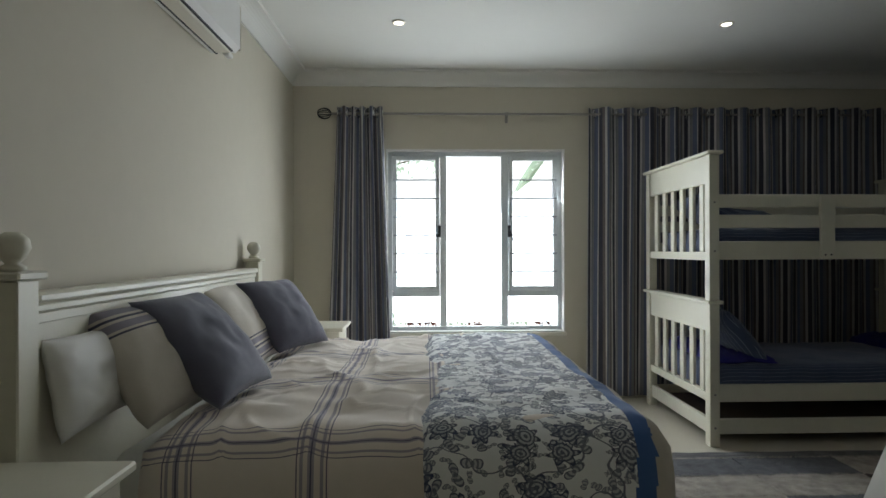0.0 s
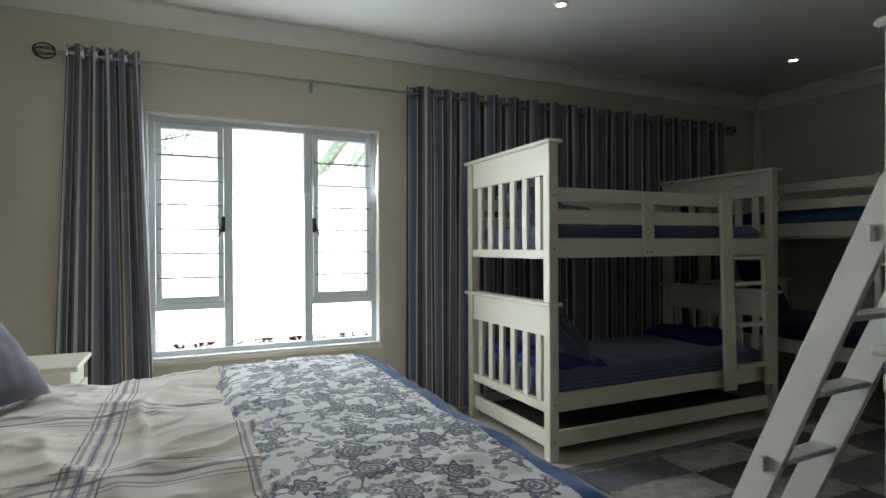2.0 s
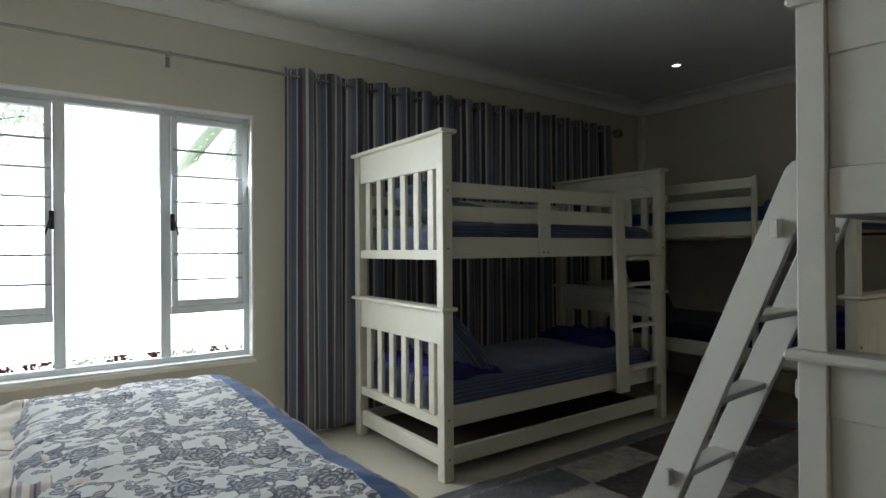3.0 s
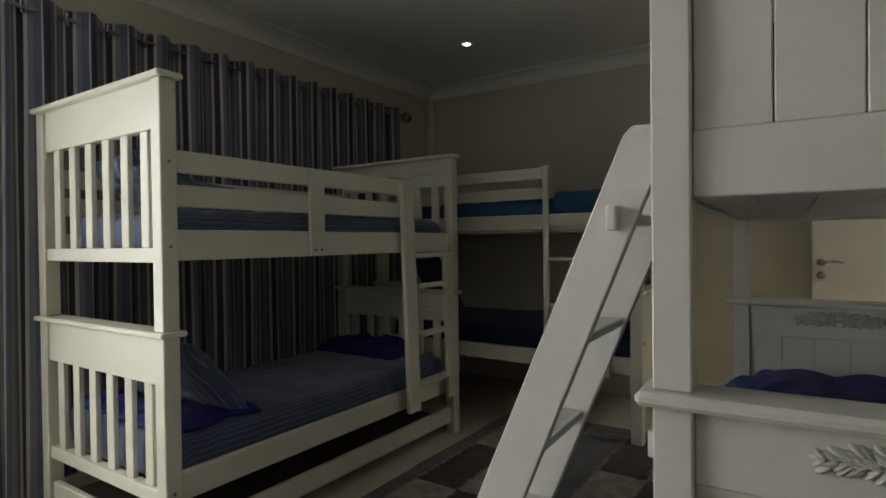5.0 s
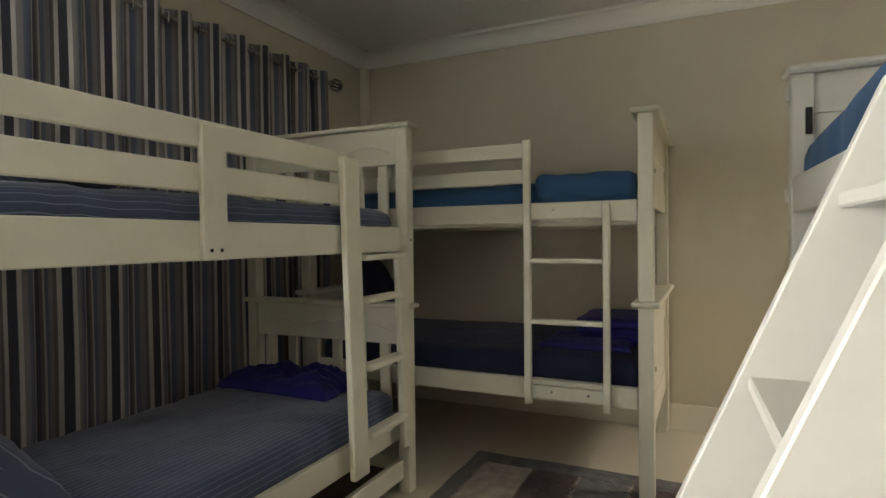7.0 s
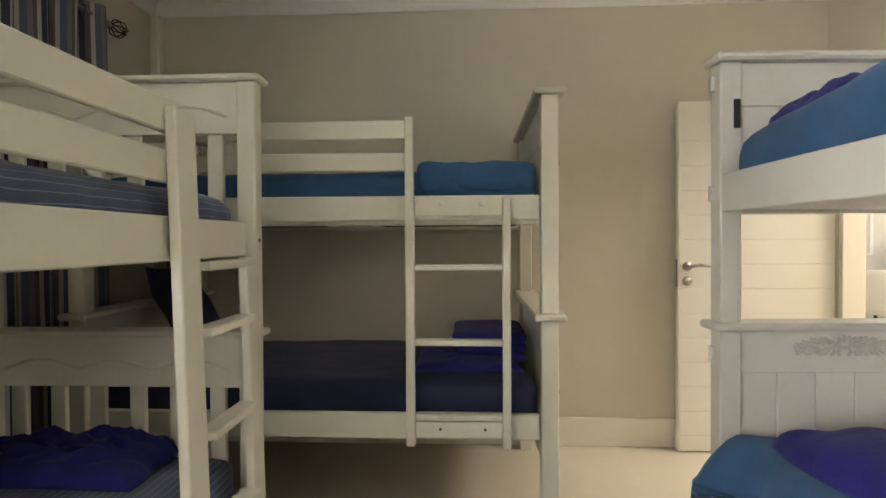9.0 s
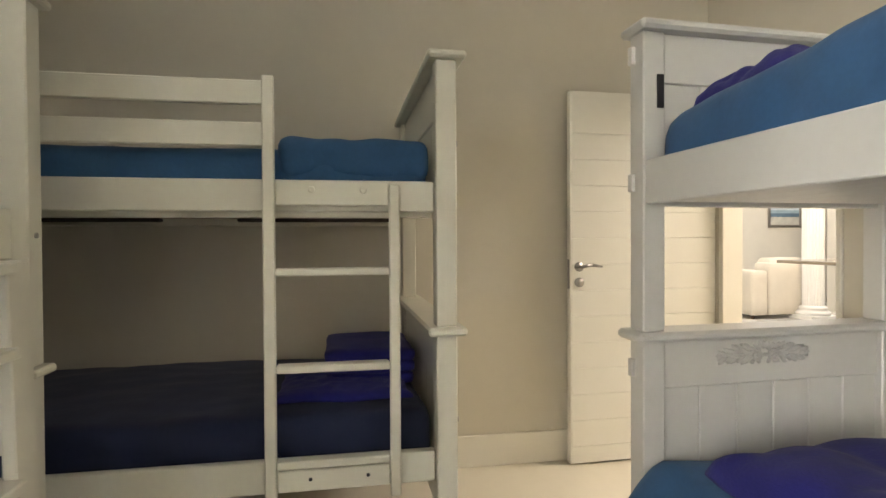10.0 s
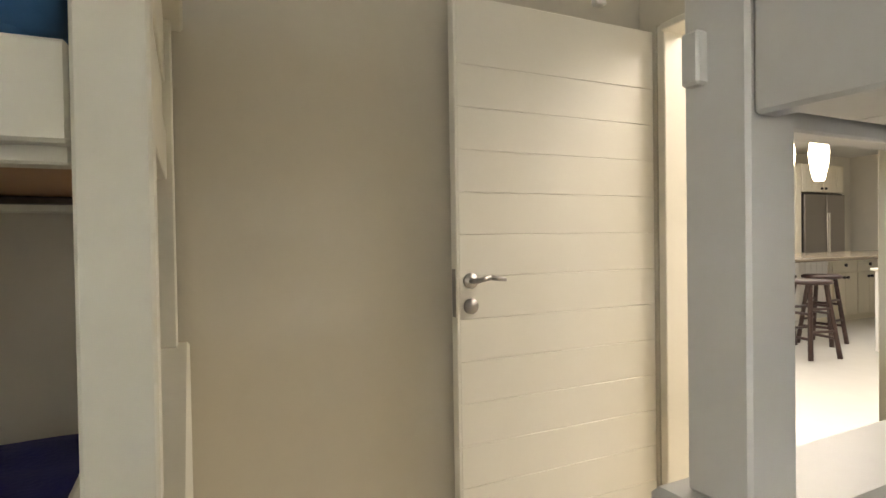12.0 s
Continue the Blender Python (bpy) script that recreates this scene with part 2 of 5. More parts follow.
def cornice(p, q, nrm):
    """A stepped cove between wall and ceiling, from p to q; nrm points into the room."""
    bm = bmesh.new()
    prof = [(0, 0), (0.012, 0), (0.012, 0.012)]
    prof += [(0.012 + 0.1 * (1 - math.cos(a)), 0.012 + 0.08 * math.sin(a)) for a in [i * math.pi / 16 for i in range(1, 9)]]
    prof += [(0.125, 0.092), (0.125, CEIL - CORN - 0.002), (0, CEIL - CORN - 0.002)]
    rows = []
    for base in (p, q):
        rows.append([bm.verts.new((base[0] + nrm[0] * d, base[1] + nrm[1] * d, CORN + h)) for d, h in prof])
    k = len(prof)
    for i in range(k):
        j = (i + 1) % k
        bm.faces.new((rows[0][i], rows[0][j], rows[1][j], rows[1][i]))
    bm.faces.new(rows[0])
    bm.faces.new(rows[1])
    bmesh.ops.recalc_face_normals(bm, faces=bm.faces)
    return bm


struct("trim_north", cornice((WX, NY), (EX, NY), (0, -1)), M_CEIL, "white plaster cove cornice")
struct("trim_west", cornice((WX, -1.0), (WX, NY), (1, 0)), M_CEIL, "white plaster cove cornice")
struct("trim_east", cornice((EX, SY), (EX, NY), (-1, 0)), M_CEIL, "white plaster cove cornice")
struct("trim_south", cornice((2.2, SY), (EX, SY), (0, 1)), M_CEIL, "white plaster cove cornice")
bm = bmesh.new()
for a in ((WX + 0.016, 2.2, NY - 0.016, NY), (2.2, EX - 0.016, NY - 0.016, NY), (EX - 0.016, EX, SY, NY), (WX, WX + 0.016, -1.0, NY), (2.2, D0 - 0.06, SY, SY + 0.016)):
    box(bm, *a, 0, 0.17, 0.003)
struct("baseboard", bm, M_TRIM, "white painted baseboard")


def ring_frame(bm, x0, x1, z0, z1, y0, y1, w, bev=0.003):
    box(bm, x0, x0 + w, y0, y1, z0, z1, bev)
    box(bm, x1 - w, x1, y0, y1, z0, z1, bev)
    box(bm, x0 + w, x1 - w, y0, y1, z0, z0 + w, bev)
    box(bm, x0 + w, x1 - w, y0, y1, z1 - w, z1, bev)
    return bm


M_GLASS = bpy.data.materials.new("window_glass")
M_GLASS.use_nodes = True
pg = M_GLASS.node_tree.nodes["Principled BSDF"]
pg.inputs["Transmission Weight"].default_value = 1.0
pg.inputs["Roughness"].default_value = 0.0
pg.inputs["IOR"].default_value = 1.02

M_BAR = mat("grey_bar_paint", (0.4, 0.43, 0.47), 0.6)
win = tagged(new("window_1"), "white aluminium casement window with burglar bars, closed", kind="structure")
win.matrix_world = pose(0, 0, 0)
wy0, wy1 = NY + 0.07, NY + 0.12
part("window_frame", ring_frame(bmesh.new(), W0 + 0.002, W1 - 0.002, WZ0 + 0.012, WZ1 - 0.002, wy0, wy1, 0.045), M_ALU, win)
m1, m2 = 0.69, 1.215
for x in (m1, m2):
    part("mullion", B(x - 0.028, x + 0.028, wy0 + 0.002, wy1 - 0.002, WZ0 + 0.058, WZ1 - 0.048), M_ALU, win)
TZ = 0.88
for a, b in ((W0 + 0.048, m1 - 0.03), (m2 + 0.03, W1 - 0.048)):
    part("transom", B(a, b, wy0 + 0.004, wy1 - 0.004, TZ - 0.025, TZ + 0.025), M_ALU, win)
    part("sash", ring_frame(bmesh.new(), a + 0.002, b - 0.002, TZ + 0.027, WZ1 - 0.05, wy0 - 0.012, wy1 - 0.012, 0.035), M_ALU, win)
    for i in range(6):
        z = 1.065 + i * 0.156
        part("burglar_bar", cyl(bmesh.new(), (a + 0.01, wy0 - 0.02, z), (b - 0.01, wy0 - 0.02, z), 0.0065, seg=8), M_BAR, win)
    p = part("pane", B(a + 0.03, b - 0.03, wy0 + 0.02, wy0 + 0.024, TZ + 0.05, WZ1 - 0.07, 0), M_GLASS, win)
    p.visible_shadow = False
    p = part("pane", B(a, b, wy0 + 0.02, wy0 + 0.024, WZ0 + 0.05, TZ - 0.02, 0), M_GLASS, win)
    p.visible_shadow = False
p = part("pane", B(m1 + 0.02, m2 - 0.02, wy0 + 0.02, wy0 + 0.024, WZ0 + 0.05, WZ1 - 0.04, 0), M_GLASS, win)
p.visible_shadow = False
for x, sgn in ((m1 - 0.035, -1), (m2 + 0.035, 1)):
    bm = bmesh.new()
    box(bm, x - 0.012, x + 0.012, wy0 - 0.03, wy0 - 0.014, 1.36, 1.46, 0.003)
    cyl(bm, (x, wy0 - 0.045, 1.43), (x + sgn * 0.03, wy0 - 0.055, 1.33), 0.007, 0.005, 8)
    cyl(bm, (x, wy0 - 0.015, 1.43), (x, wy0 - 0.05, 1.43), 0.008, seg=8)
    part("window_handle", bm, M_DARK, win, "black casement handle")
part("reveal", ring_frame(bmesh.new(), W0 + 0.0005, W1 - 0.0005, WZ0 + 0.011, WZ1 - 0.0005, NY - 0.003, NY + 0.069, 0.013, 0.002), M_PLAINWHITE, win, "white painted plaster reveal")
part("window_sill", B(W0 - 0.01, W1 + 0.01, NY - 0.012, NY + 0.068, WZ0 - 0.02, WZ0 + 0.01), M_TRIM, win)

# ---- outside ----
M_PAVE = mat("pale_paving", (0.55, 0.5, 0.42), 0.8, vary=0.1)
struct("ground", B(-30, 40, -40, 40, -0.3, -0.11, 0), M_PAVE, "pale paving round the house")
M_GLARE = emitter("bright_sky", (0.93, 0.97, 1.0), 3.2)
struct("backdrop", B(-8, 14, 9.0, 9.1, -0.11, 6.0, 0), M_GLARE, "plain bright sky beyond the garden")
M_LEAF = mat("palm_leaf", (0.12, 0.2, 0.1), 0.5, vary=0.3)
M_BED = mat("terracotta_bloom", (0.2, 0.07, 0.05), 0.8, vary=0.5, scale=20)


tl_ = M_LEAF.node_tree
tr_ = tl_.nodes.new("ShaderNodeBsdfTranslucent")
tr_.inputs["Color"].default_value = (0.75, 0.88, 0.72, 1)
mx_ = tl_.nodes.new("ShaderNodeMixShader")
mx_.inputs[0].default_value = 0.75
tl_.links.new(tl_.nodes["Principled BSDF"].outputs[0], mx_.inputs[1])
tl_.links.new(tr_.outputs[0], mx_.inputs[2])
tl_.links.new(mx_.outputs[0], tl_.nodes["Material Output"].inputs["Surface"])


def palm(x, y, h, fronds, seed):
    th = thing("palm_tree", "slim palm tree with long drooping green fronds in the garden", "palm tree", "palm trees", (x, y, -0.11))
    bm = bmesh.new()
    for k in range(14):
        z0, z1 = h * k / 14, h * (k + 1) / 14
        cyl(bm, (0, 0, z0), (0, 0, z1), 0.09 - 0.002 * k, 0.082 - 0.002 * k, 12)
    part("trunk", bm, mat("palm_bark", (0.2, 0.15, 0.1), 0.9, vary=0.3, scale=20), th)
    for turn, length, droop in fronds:
        n = 30
        q = Matrix.Translation((0, 0, h)) @ Matrix.Rotation(radians(turn), 4, "Z")
        pts = [Vector((length * k / n, 0, 0.5 * k / n - droop * (k / n) ** 2)) for k in range(n + 1)]
        bm = bmesh.new()
        for p, r in zip(pts, pts[1:]):
            cyl(bm, p, r, 0.01, 0.009, 6)
        for k in range(3, n + 1):
            for sy in (-1, 1):
                p = pts[k]
                ln = 0.42 * math.sin(math.pi * (0.15 + 0.8 * k / n))
                tip = p + Vector((0.2, sy * ln, -0.16))
                mid = (p + tip) / 2 + Vector((0, 0, 0.03))
                w = Vector((0.03, 0, 0))
                bm.faces.new([bm.verts.new(c) for c in (p - w, p + w, mid + w * 1.3, tip, mid - w * 1.3)])
        bmesh.ops.transform(bm, matrix=q, verts=bm.verts)
        part("frond", bm, M_LEAF, th)


palm(3.2, 7.2, 3.0, ((192, 1.5, 1.35), (215, 1.3, 0.9), (60, 1.4, 1.0), (330, 1.4, 1.0), (120, 1.4, 1.0)), 1)
pl = thing("flower_bed", "row of small red-brown and pale flowering plants outside the window", "flower bed")
part("edging", B(-1.5, 4.0, 6.5, 6.8, -0.11, 0.16), M_PAVE, pl)
rnd = random.Random(11)
for mt, par in ((M_BED, 0), (M_LEAF, 1)):
    bm = bmesh.new()
    for k in range(22):
        if k % 3 == 0 and not par or k % 3 and par:
            continue
        xc = -1.3 + k * 0.24 + rnd.uniform(-0.03, 0.03)
        for i in range(170):
            c = Vector((xc + rnd.gauss(0, 0.055), 6.65 + rnd.gauss(0, 0.045), 0.16 + rnd.random() ** 1.2 * 0.42))
            q = Euler((rnd.random() * 6, rnd.random() * 6, rnd.random() * 6)).to_matrix()
            bm.faces.new([bm.verts.new(c + q @ Vector(o)) for o in ((-0.026, 0, 0), (0, -0.016, 0.004), (0.03, 0, 0), (0, 0.016, 0.004))])
    tagged(part("blooms" if par == 0 else "foliage", bm, mt, pl), kind="stuff")

tre = thing("tree", "small leafy garden tree reaching over the window", "tree", "", (-1.1, 8.3, -0.11))
bm = bmesh.new()
for k in range(10):
    cyl(bm, (0.02 * math.sin(k), 0, 0.24 * k), (0.02 * math.sin(k + 1), 0, 0.24 * (k + 1)), 0.07 - 0.003 * k, 0.067 - 0.003 * k, 10)
part("trunk", bm, mat("tree_bark", (0.18, 0.14, 0.1), 0.9, vary=0.3, scale=20), tre)
bm, leaves = bmesh.new(), bmesh.new()
rnd = random.Random(23)
for ex, ey, ez in ((1.6, -0.3, 2.6), (1.2, 0.2, 3.1), (0.4, 0.1, 3.4), (-0.7, 0.1, 3.0), (0.0, 0.6, 3.2)):
    tip, root = Vector((ex, ey, ez)), Vector((0, 0, 2.2))
    for k in range(5):
        cyl(bm, root.lerp(tip, k / 5), root.lerp(tip, (k + 1) / 5), 0.035 - 0.006 * k, 0.03 - 0.006 * k, 8)
    for k in range(130):
        c = root.lerp(tip, rnd.uniform(0.55, 1.08)) + Vector((rnd.gauss(0, 0.13), rnd.gauss(0, 0.13), rnd.gauss(0, 0.09)))
        q = Euler((rnd.random() * 6, rnd.random() * 6, rnd.random() * 6)).to_matrix()
        leaves.faces.new([leaves.verts.new(c + q @ Vector(o)) for o in ((-0.05, 0, 0), (0, -0.02, 0.008), (0.055, 0, 0), (0, 0.02, 0.008))])
part("limb", bm, bpy.data.materials["tree_bark"], tre)
tagged(part("crown", leaves, M_LEAF, tre), kind="stuff")

# ---- curtains ----
M_CURT = mat("striped_curtain", (0.2, 0.2, 0.24), 0.9, vary=0.05, bump=0.1, bump_scale=300, sheen=0.2)
t = M_CURT.node_tree
co = t.nodes.new("ShaderNodeTexCoord")
sp = t.nodes.new("ShaderNodeSeparateXYZ")
t.links.new(co.outputs["UV"], sp.inputs[0])
fm = t.nodes.new("ShaderNodeMath")
fm.operation = "MULTIPLY"
fm.inputs[1].default_value = 1 / 0.27
t.links.new(sp.outputs[0], fm.inputs[0])
ff = t.nodes.new("ShaderNodeMath")
ff.operation = "FRACT"
t.links.new(fm.outputs[0], ff.inputs[0])
NAV, GRY, LIT, BLU, TAU = (0.045, 0.045, 0.068), (0.21, 0.21, 0.225), (0.5, 0.485, 0.475), (0.12, 0.14, 0.215), (0.135, 0.115, 0.115)
rp = ramp(t, [(0, NAV), (0.12, LIT), (0.18, GRY), (0.27, BLU), (0.4, LIT), (0.43, NAV), (0.55, TAU), (0.64, LIT), (0.71, BLU), (0.81, GRY), (0.89, TAU), (0.94, LIT)], "CONSTANT")
t.links.new(ff.outputs[0], rp.inputs[0])
t.links.new(rp.outputs[0], t.nodes["Principled BSDF"].inputs["Base Color"])


def curtain(x0, x1, y, z0, z1, folds, depth, seed, spread=0.0, z_low=None):
    """A pleated curtain: deep folds at the top that wander and widen on the way down."""
    bm = bmesh.new()
    uv = bm.loops.layers.uv.new("UVMap")
    rnd = random.Random(seed)
    n, nz = folds * 12, 22
    ph = [rnd.uniform(-0.5, 0.5) for _ in range(folds + 2)]
    am = [rnd.uniform(0.7, 1.2) for _ in range(folds + 2)]
    rows = []
    for k in range(nz + 1):
        f = k / nz
        z = z1 + (z0 - z1) * f
        row, u, last = [], 0.0, None
        for i in range(n + 1):
            s = i / n * folds
            c = int(min(s, folds - 1e-6))
            a = am[c] * (1 - (s - c)) + am[c + 1] * (s - c)
            w = (ph[c] * (1 - (s - c)) + ph[c + 1] * (s - c)) * f
            d = depth * a * (1 - 0.25 * f)
            x = x0 + (x1 - x0) * i / n + w * 0.035 + 0.012 * math.sin(4 * math.pi * s) * f + spread * f * (i / n - 0.5)
            yy = y + d * math.sin(2 * math.pi * s + w) + 0.012 * noise.noise(Vector((s * 0.9, z * 1.3, seed)))
            p = Vector((x, yy, z))
            if last is not None:
                u += math.hypot(p.x - last.x, p.y - last.y)
            last = p
            row.append((bm.verts.new(p), u if k == 0 else None))
        rows.append(row)
    us = [r[1] for r in rows[0]]
    for k in range(nz):
        for i in range(n):
            fc = bm.faces.new((rows[k][i][0], rows[k + 1][i][0], rows[k + 1][i + 1][0], rows[k][i + 1][0]))
            fc.smooth = True
            for lp, ii in zip(fc.loops, (i, i, i + 1, i + 1)):
                lp[uv].uv = (us[ii] + seed * 0.37, 0)
    return bm


RODZ, RODY = 2.378, 5.13
rod = thing("curtain_rod", "thin brushed steel curtain rod with wire ball finials above the window", "curtain rod")
part("rod", cyl(bmesh.new(), (-0.24, RODY, RODZ), (5.25, RODY, RODZ), 0.0095), M_STEEL, rod)
for fx in (-0.29, 5.3):
    bm = bmesh.new()
    for k in range(4):
        prev = None
        for i in range(17):
            a = i / 16 * 2 * math.pi
            p = Vector((fx + 0.055 * math.cos(a), RODY + 0.045 * math.sin(a) * math.cos(k * math.pi / 4), RODZ + 0.045 * math.sin(a) * math.sin(k * math.pi / 4)))
            if prev:
                cyl(bm, prev, p, 0.0035, seg=6)
            prev = p
    part("finial", bm, M_DARK, rod, "dark wire ball finial")
for x in (-0.15, 1.22, 2.9, 5.2):
    bm = bmesh.new()
    cyl(bm, (x, RODY, RODZ), (x, NY, RODZ), 0.006, seg=8)
    box(bm, x - 0.012, x + 0.012, NY - 0.008, NY, RODZ - 0.06, RODZ + 0.03, 0.002)
    cyl(bm, (x - 0.008, RODY, RODZ), (x + 0.008, RODY, RODZ), 0.016, seg=12)
    part("bracket", bm, M_STEEL, rod)

for x0, x1, folds, seed in ((-0.18, 0.19, 5, 3), (1.9, 5.18, 17, 8)):
    cu = thing("curtain", "blue, grey and white striped eyelet curtain hanging on the steel rod", "curtain", "window curtains")
    c = part("cloth", curtain(x0, x1, RODY, 0.03, RODZ + 0.055, folds, 0.036 if folds == 5 else 0.042, seed, 0.17 if folds == 5 else 0.04), M_CURT, cu)
    sm = c.modifiers.new("thick", "SOLIDIFY")
    sm.thickness = 0.003
    for k in range(folds * 2):
        xx = x0 + (x1 - x0) * (k + 0.5) / (2 * folds)
        bm = bmesh.new()
        mm = Matrix.Translation((xx, RODY, RODZ)) @ Euler((0, radians(90), radians(35 if k % 2 else -35))).to_matrix().to_4x4()
        tube(bm, [mm @ Vector((0.029 * math.cos(q * math.pi / 8), 0.029 * math.sin(q * math.pi / 8), 0)) for q in range(16)], 0.0065, True)
        part("eyelet", bm, M_CHROME, cu, "chrome eyelet ring")

# ---- ceiling lights ----
for x, y in ((0.37, 4.14), (2.52, 4.115), (4.85, 4.21)):
    dl = thing("downlight", "small round recessed ceiling downlight, lit", "ceiling light", "ceiling downlights", (x, y, CEIL))
    bm = bmesh.new()
    lathe(bm, [(0.045, 0), (0.045, -0.006), (0.033, -0.01), (0.03, -0.003), (0.03, 0)], 0, 0, 0)
    part("trim_ring", bm, M_TRIM, dl)
    part("bulb", lathe(bmesh.new(), [(0.028, -0.002), (0.028, -0.007), (0.015, -0.01)], 0, 0, 0), M_LAMPGLOW, dl)


# ---- bunk beds ----
def end_panel_slats(th, x, w, y0, y1, pz, post=0.064, top_z=1.84, joint=0.91, m=M_CREAM, n=6, wave=False, head=0.0):
    """A slatted end, in two storeys; x: its middle, across y0 to y1."""
    h = post / 2
    for ya in (y0, y1 - post):
        part("post", B(x - h, x + h, ya, ya + post, 0, joint), m, th)
        part("post", B(x - h, x + h, ya, ya + post, joint + 0.022, top_z), m, th)
    for zt, zb, zr in ((joint, 0.275, 0.33), (top_z, 1.18, 1.235)):
        part("cap", B(x - h - 0.02, x + h + 0.02, y0 - 0.02, y1 + 0.02, zt, zt + 0.022, 0.006), m, th)
        ph = 0.18
        part("panel", B(x - 0.02, x + 0.02, y0 + post, y1 - post, zt - ph, zt, 0.003), m, th)
        part("bottom_rail", B(x - 0.022, x + 0.022, y0 + post, y1 - post, zb, zr, 0.003), m, th)
        gap = (y1 - y0 - 2 * post) / (n + 0.18)
        for i in range(n):
            yc = y0 + post + gap * (i + 0.59)
            part("slat", B(x - 0.011, x + 0.011, yc - 0.028, yc + 0.028, zr, zt - ph, 0.003), m, th)
        if wave:
            for sx in (-1, 1):
                line = []
                for q in range(33):
                    f = q / 32
                    line.append((x + sx * 0.021, y0 + post + 0.04 + (y1 - y0 - 2 * post - 0.08) * f, zt - 0.12 + 0.035 * abs(math.sin(f * math.pi * 3))))
                bm = tube(bmesh.new(), line, 0.005)
                part("carved_line", bm, m, th)


def deck(th, x0, x1, y0, y1, z, m=M_PINE):
    n = 12
    for i in range(n):
        xa = x0 + (x1 - x0) * (i + 0.2) / n
        part("bed_slat", B(xa, xa + 0.09, y0, y1, z, z + 0.018, 0.002), m, th)


def screws(th, pts, y):
    for x, z in pts:
        part("screw", cyl(bmesh.new(), (x, y, z), (x, y - 0.004, z), 0.007, seg=10), M_STEEL, th)


b1 = thing("bunk_bed", "cream painted wooden bunk bed with slatted ends under the curtain", "bunk bed", "bunk beds", (2.335, 3.985, 0))
L1, Y1 = 2.0, 1.03
end_panel_slats(b1, 0.032, 0, 0, Y1, 0, top_z=1.855, joint=0.905)
end_panel_slats(b1, L1 - 0.032, 0, 0, Y1, 0, top_z=1.79, joint=0.905, wave=True)
RY = 0.012
for y in (RY + 0.02, Y1 - 0.08):
    part("side_rail", B(0.066, L1 - 0.066, y, y + 0.03, 1.185, 1.303), M_CREAM, b1)
    part("side_rail", B(0.066, L1 - 0.066, y, y + 0.03, 0.275, 0.385), M_CREAM, b1)
    part("base_rail", B(0.066, L1 - 0.066, y, y + 0.03, 0.07, 0.165), M_CREAM, b1)
part("base_rail", B(0.015, 0.045, 0.07, Y1 - 0.07, 0.07, 0.165), M_CREAM, b1)
part("base_rail", B(L1 - 0.045, L1 - 0.015, 0.07, Y1 - 0.07, 0.07, 0.165), M_CREAM, b1)
for z in (1.388, 1.518):
    part("guard_rail", B(0.066, 1.49, RY + 0.02, RY + 0.042, z, z + 0.085), M_CREAM, b1)
    part("guard_rail", B(0.066, L1 - 0.066, Y1 - 0.06, Y1 - 0.04, z, z + 0.085), M_CREAM, b1)
gp = part("guard_post", B(0.728, 0.823, RY, RY + 0.019, 1.185, 1.59), M_CREAM, b1)
for gx in (0.757, 0.795):
    part("screw", cyl(bmesh.new(), (gx, RY + 0.001, 1.215), (gx, RY - 0.002, 1.215), 0.006, seg=10), M_DARK, gp)
lx = 1.42
lean = Matrix.Identity(4)
lean[1][2], lean[1][3] = 0.03, -0.03 * 1.5
part("ladder_upright", B(lx, lx + 0.105, RY - 0.012, RY + 0.018, 0.265, 1.58, m=lean), M_CREAM, b1)
part("ladder_upright", B(1.83, 1.92, RY - 0.012, RY + 0.018, 0.265, 1.183, m=lean), M_CREAM, b1)
for z in (0.415, 0.7, 0.985, 1.165):
    part("rung", B(lx + 0.106, 1.829, RY - 0.035, RY + 0.03, z - 0.01, z + 0.014, m=lean), M_CREAM, b1)
deck(b1, 0.09, L1 - 0.09, 0.065, Y1 - 0.085, 1.2)
deck(b1, 0.09, L1 - 0.09, 0.065, Y1 - 0.085, 0.285)
# near-black board: the shade between the base rails is put into its colour
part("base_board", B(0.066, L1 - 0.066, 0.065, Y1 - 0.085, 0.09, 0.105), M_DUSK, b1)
screws(b1, [(0.032, 1.24), (0.032, 1.55), (0.032, 0.33), (0.032, 0.12), (L1 - 0.032, 1.24), (L1 - 0.032, 0.33)], 0.0)

b3 = thing("bunk_bed", "white painted wooden bunk bed with panelled ends against the wall", "bunk bed", "bunk beds", (4.64, 2.89, 0))
D3, L3 = 1.11, 2.05


def panel_end(th, y, x0, x1, top_z, joint, m, post=0.07, up=1.29, groove=True, slope=0.0, carve=0):
    """A solid end in two storeys at y (its middle), across x0 to x1, open between joint and up."""
    h = post / 2
    for xa in (x0, x1 - post):
        part("post", B(xa, xa + post, y - h, y + h, 0, joint), m, th)
        part("post", B(xa, xa + post, y - h, y + h, joint + 0.028, top_z), m, th)
    part("cap", B(x0 - 0.03, x1 + 0.03, y - h - 0.03, y + h + 0.03, joint, joint + 0.028, 0.008), m, th)
    part("cap", B(x0 - 0.03, x1 + 0.03, y - h - 0.03, y + h + 0.03, top_z, top_z + 0.025, 0.008), m, th)
    for zb, zt in ((0.28, joint), (up, top_z)):
        part("panel_frame", B(x0 + post, x1 - post, y - 0.018, y + 0.018, zt - 0.17, zt, 0.003), m, th)
        part("panel_frame", B(x0 + post, x1 - post, y - 0.018, y + 0.018, zb, zb + 0.13, 0.003), m, th)
        w = (x1 - x0 - 2 * post) / 6
        for i in range(6):
            xa = x0 + post + w * i
            part("panel_board", B(xa + 0.001, xa + w - 0.001, y - 0.011, y + 0.011, zb + 0.13, zt - 0.17, 0.003), m, th)


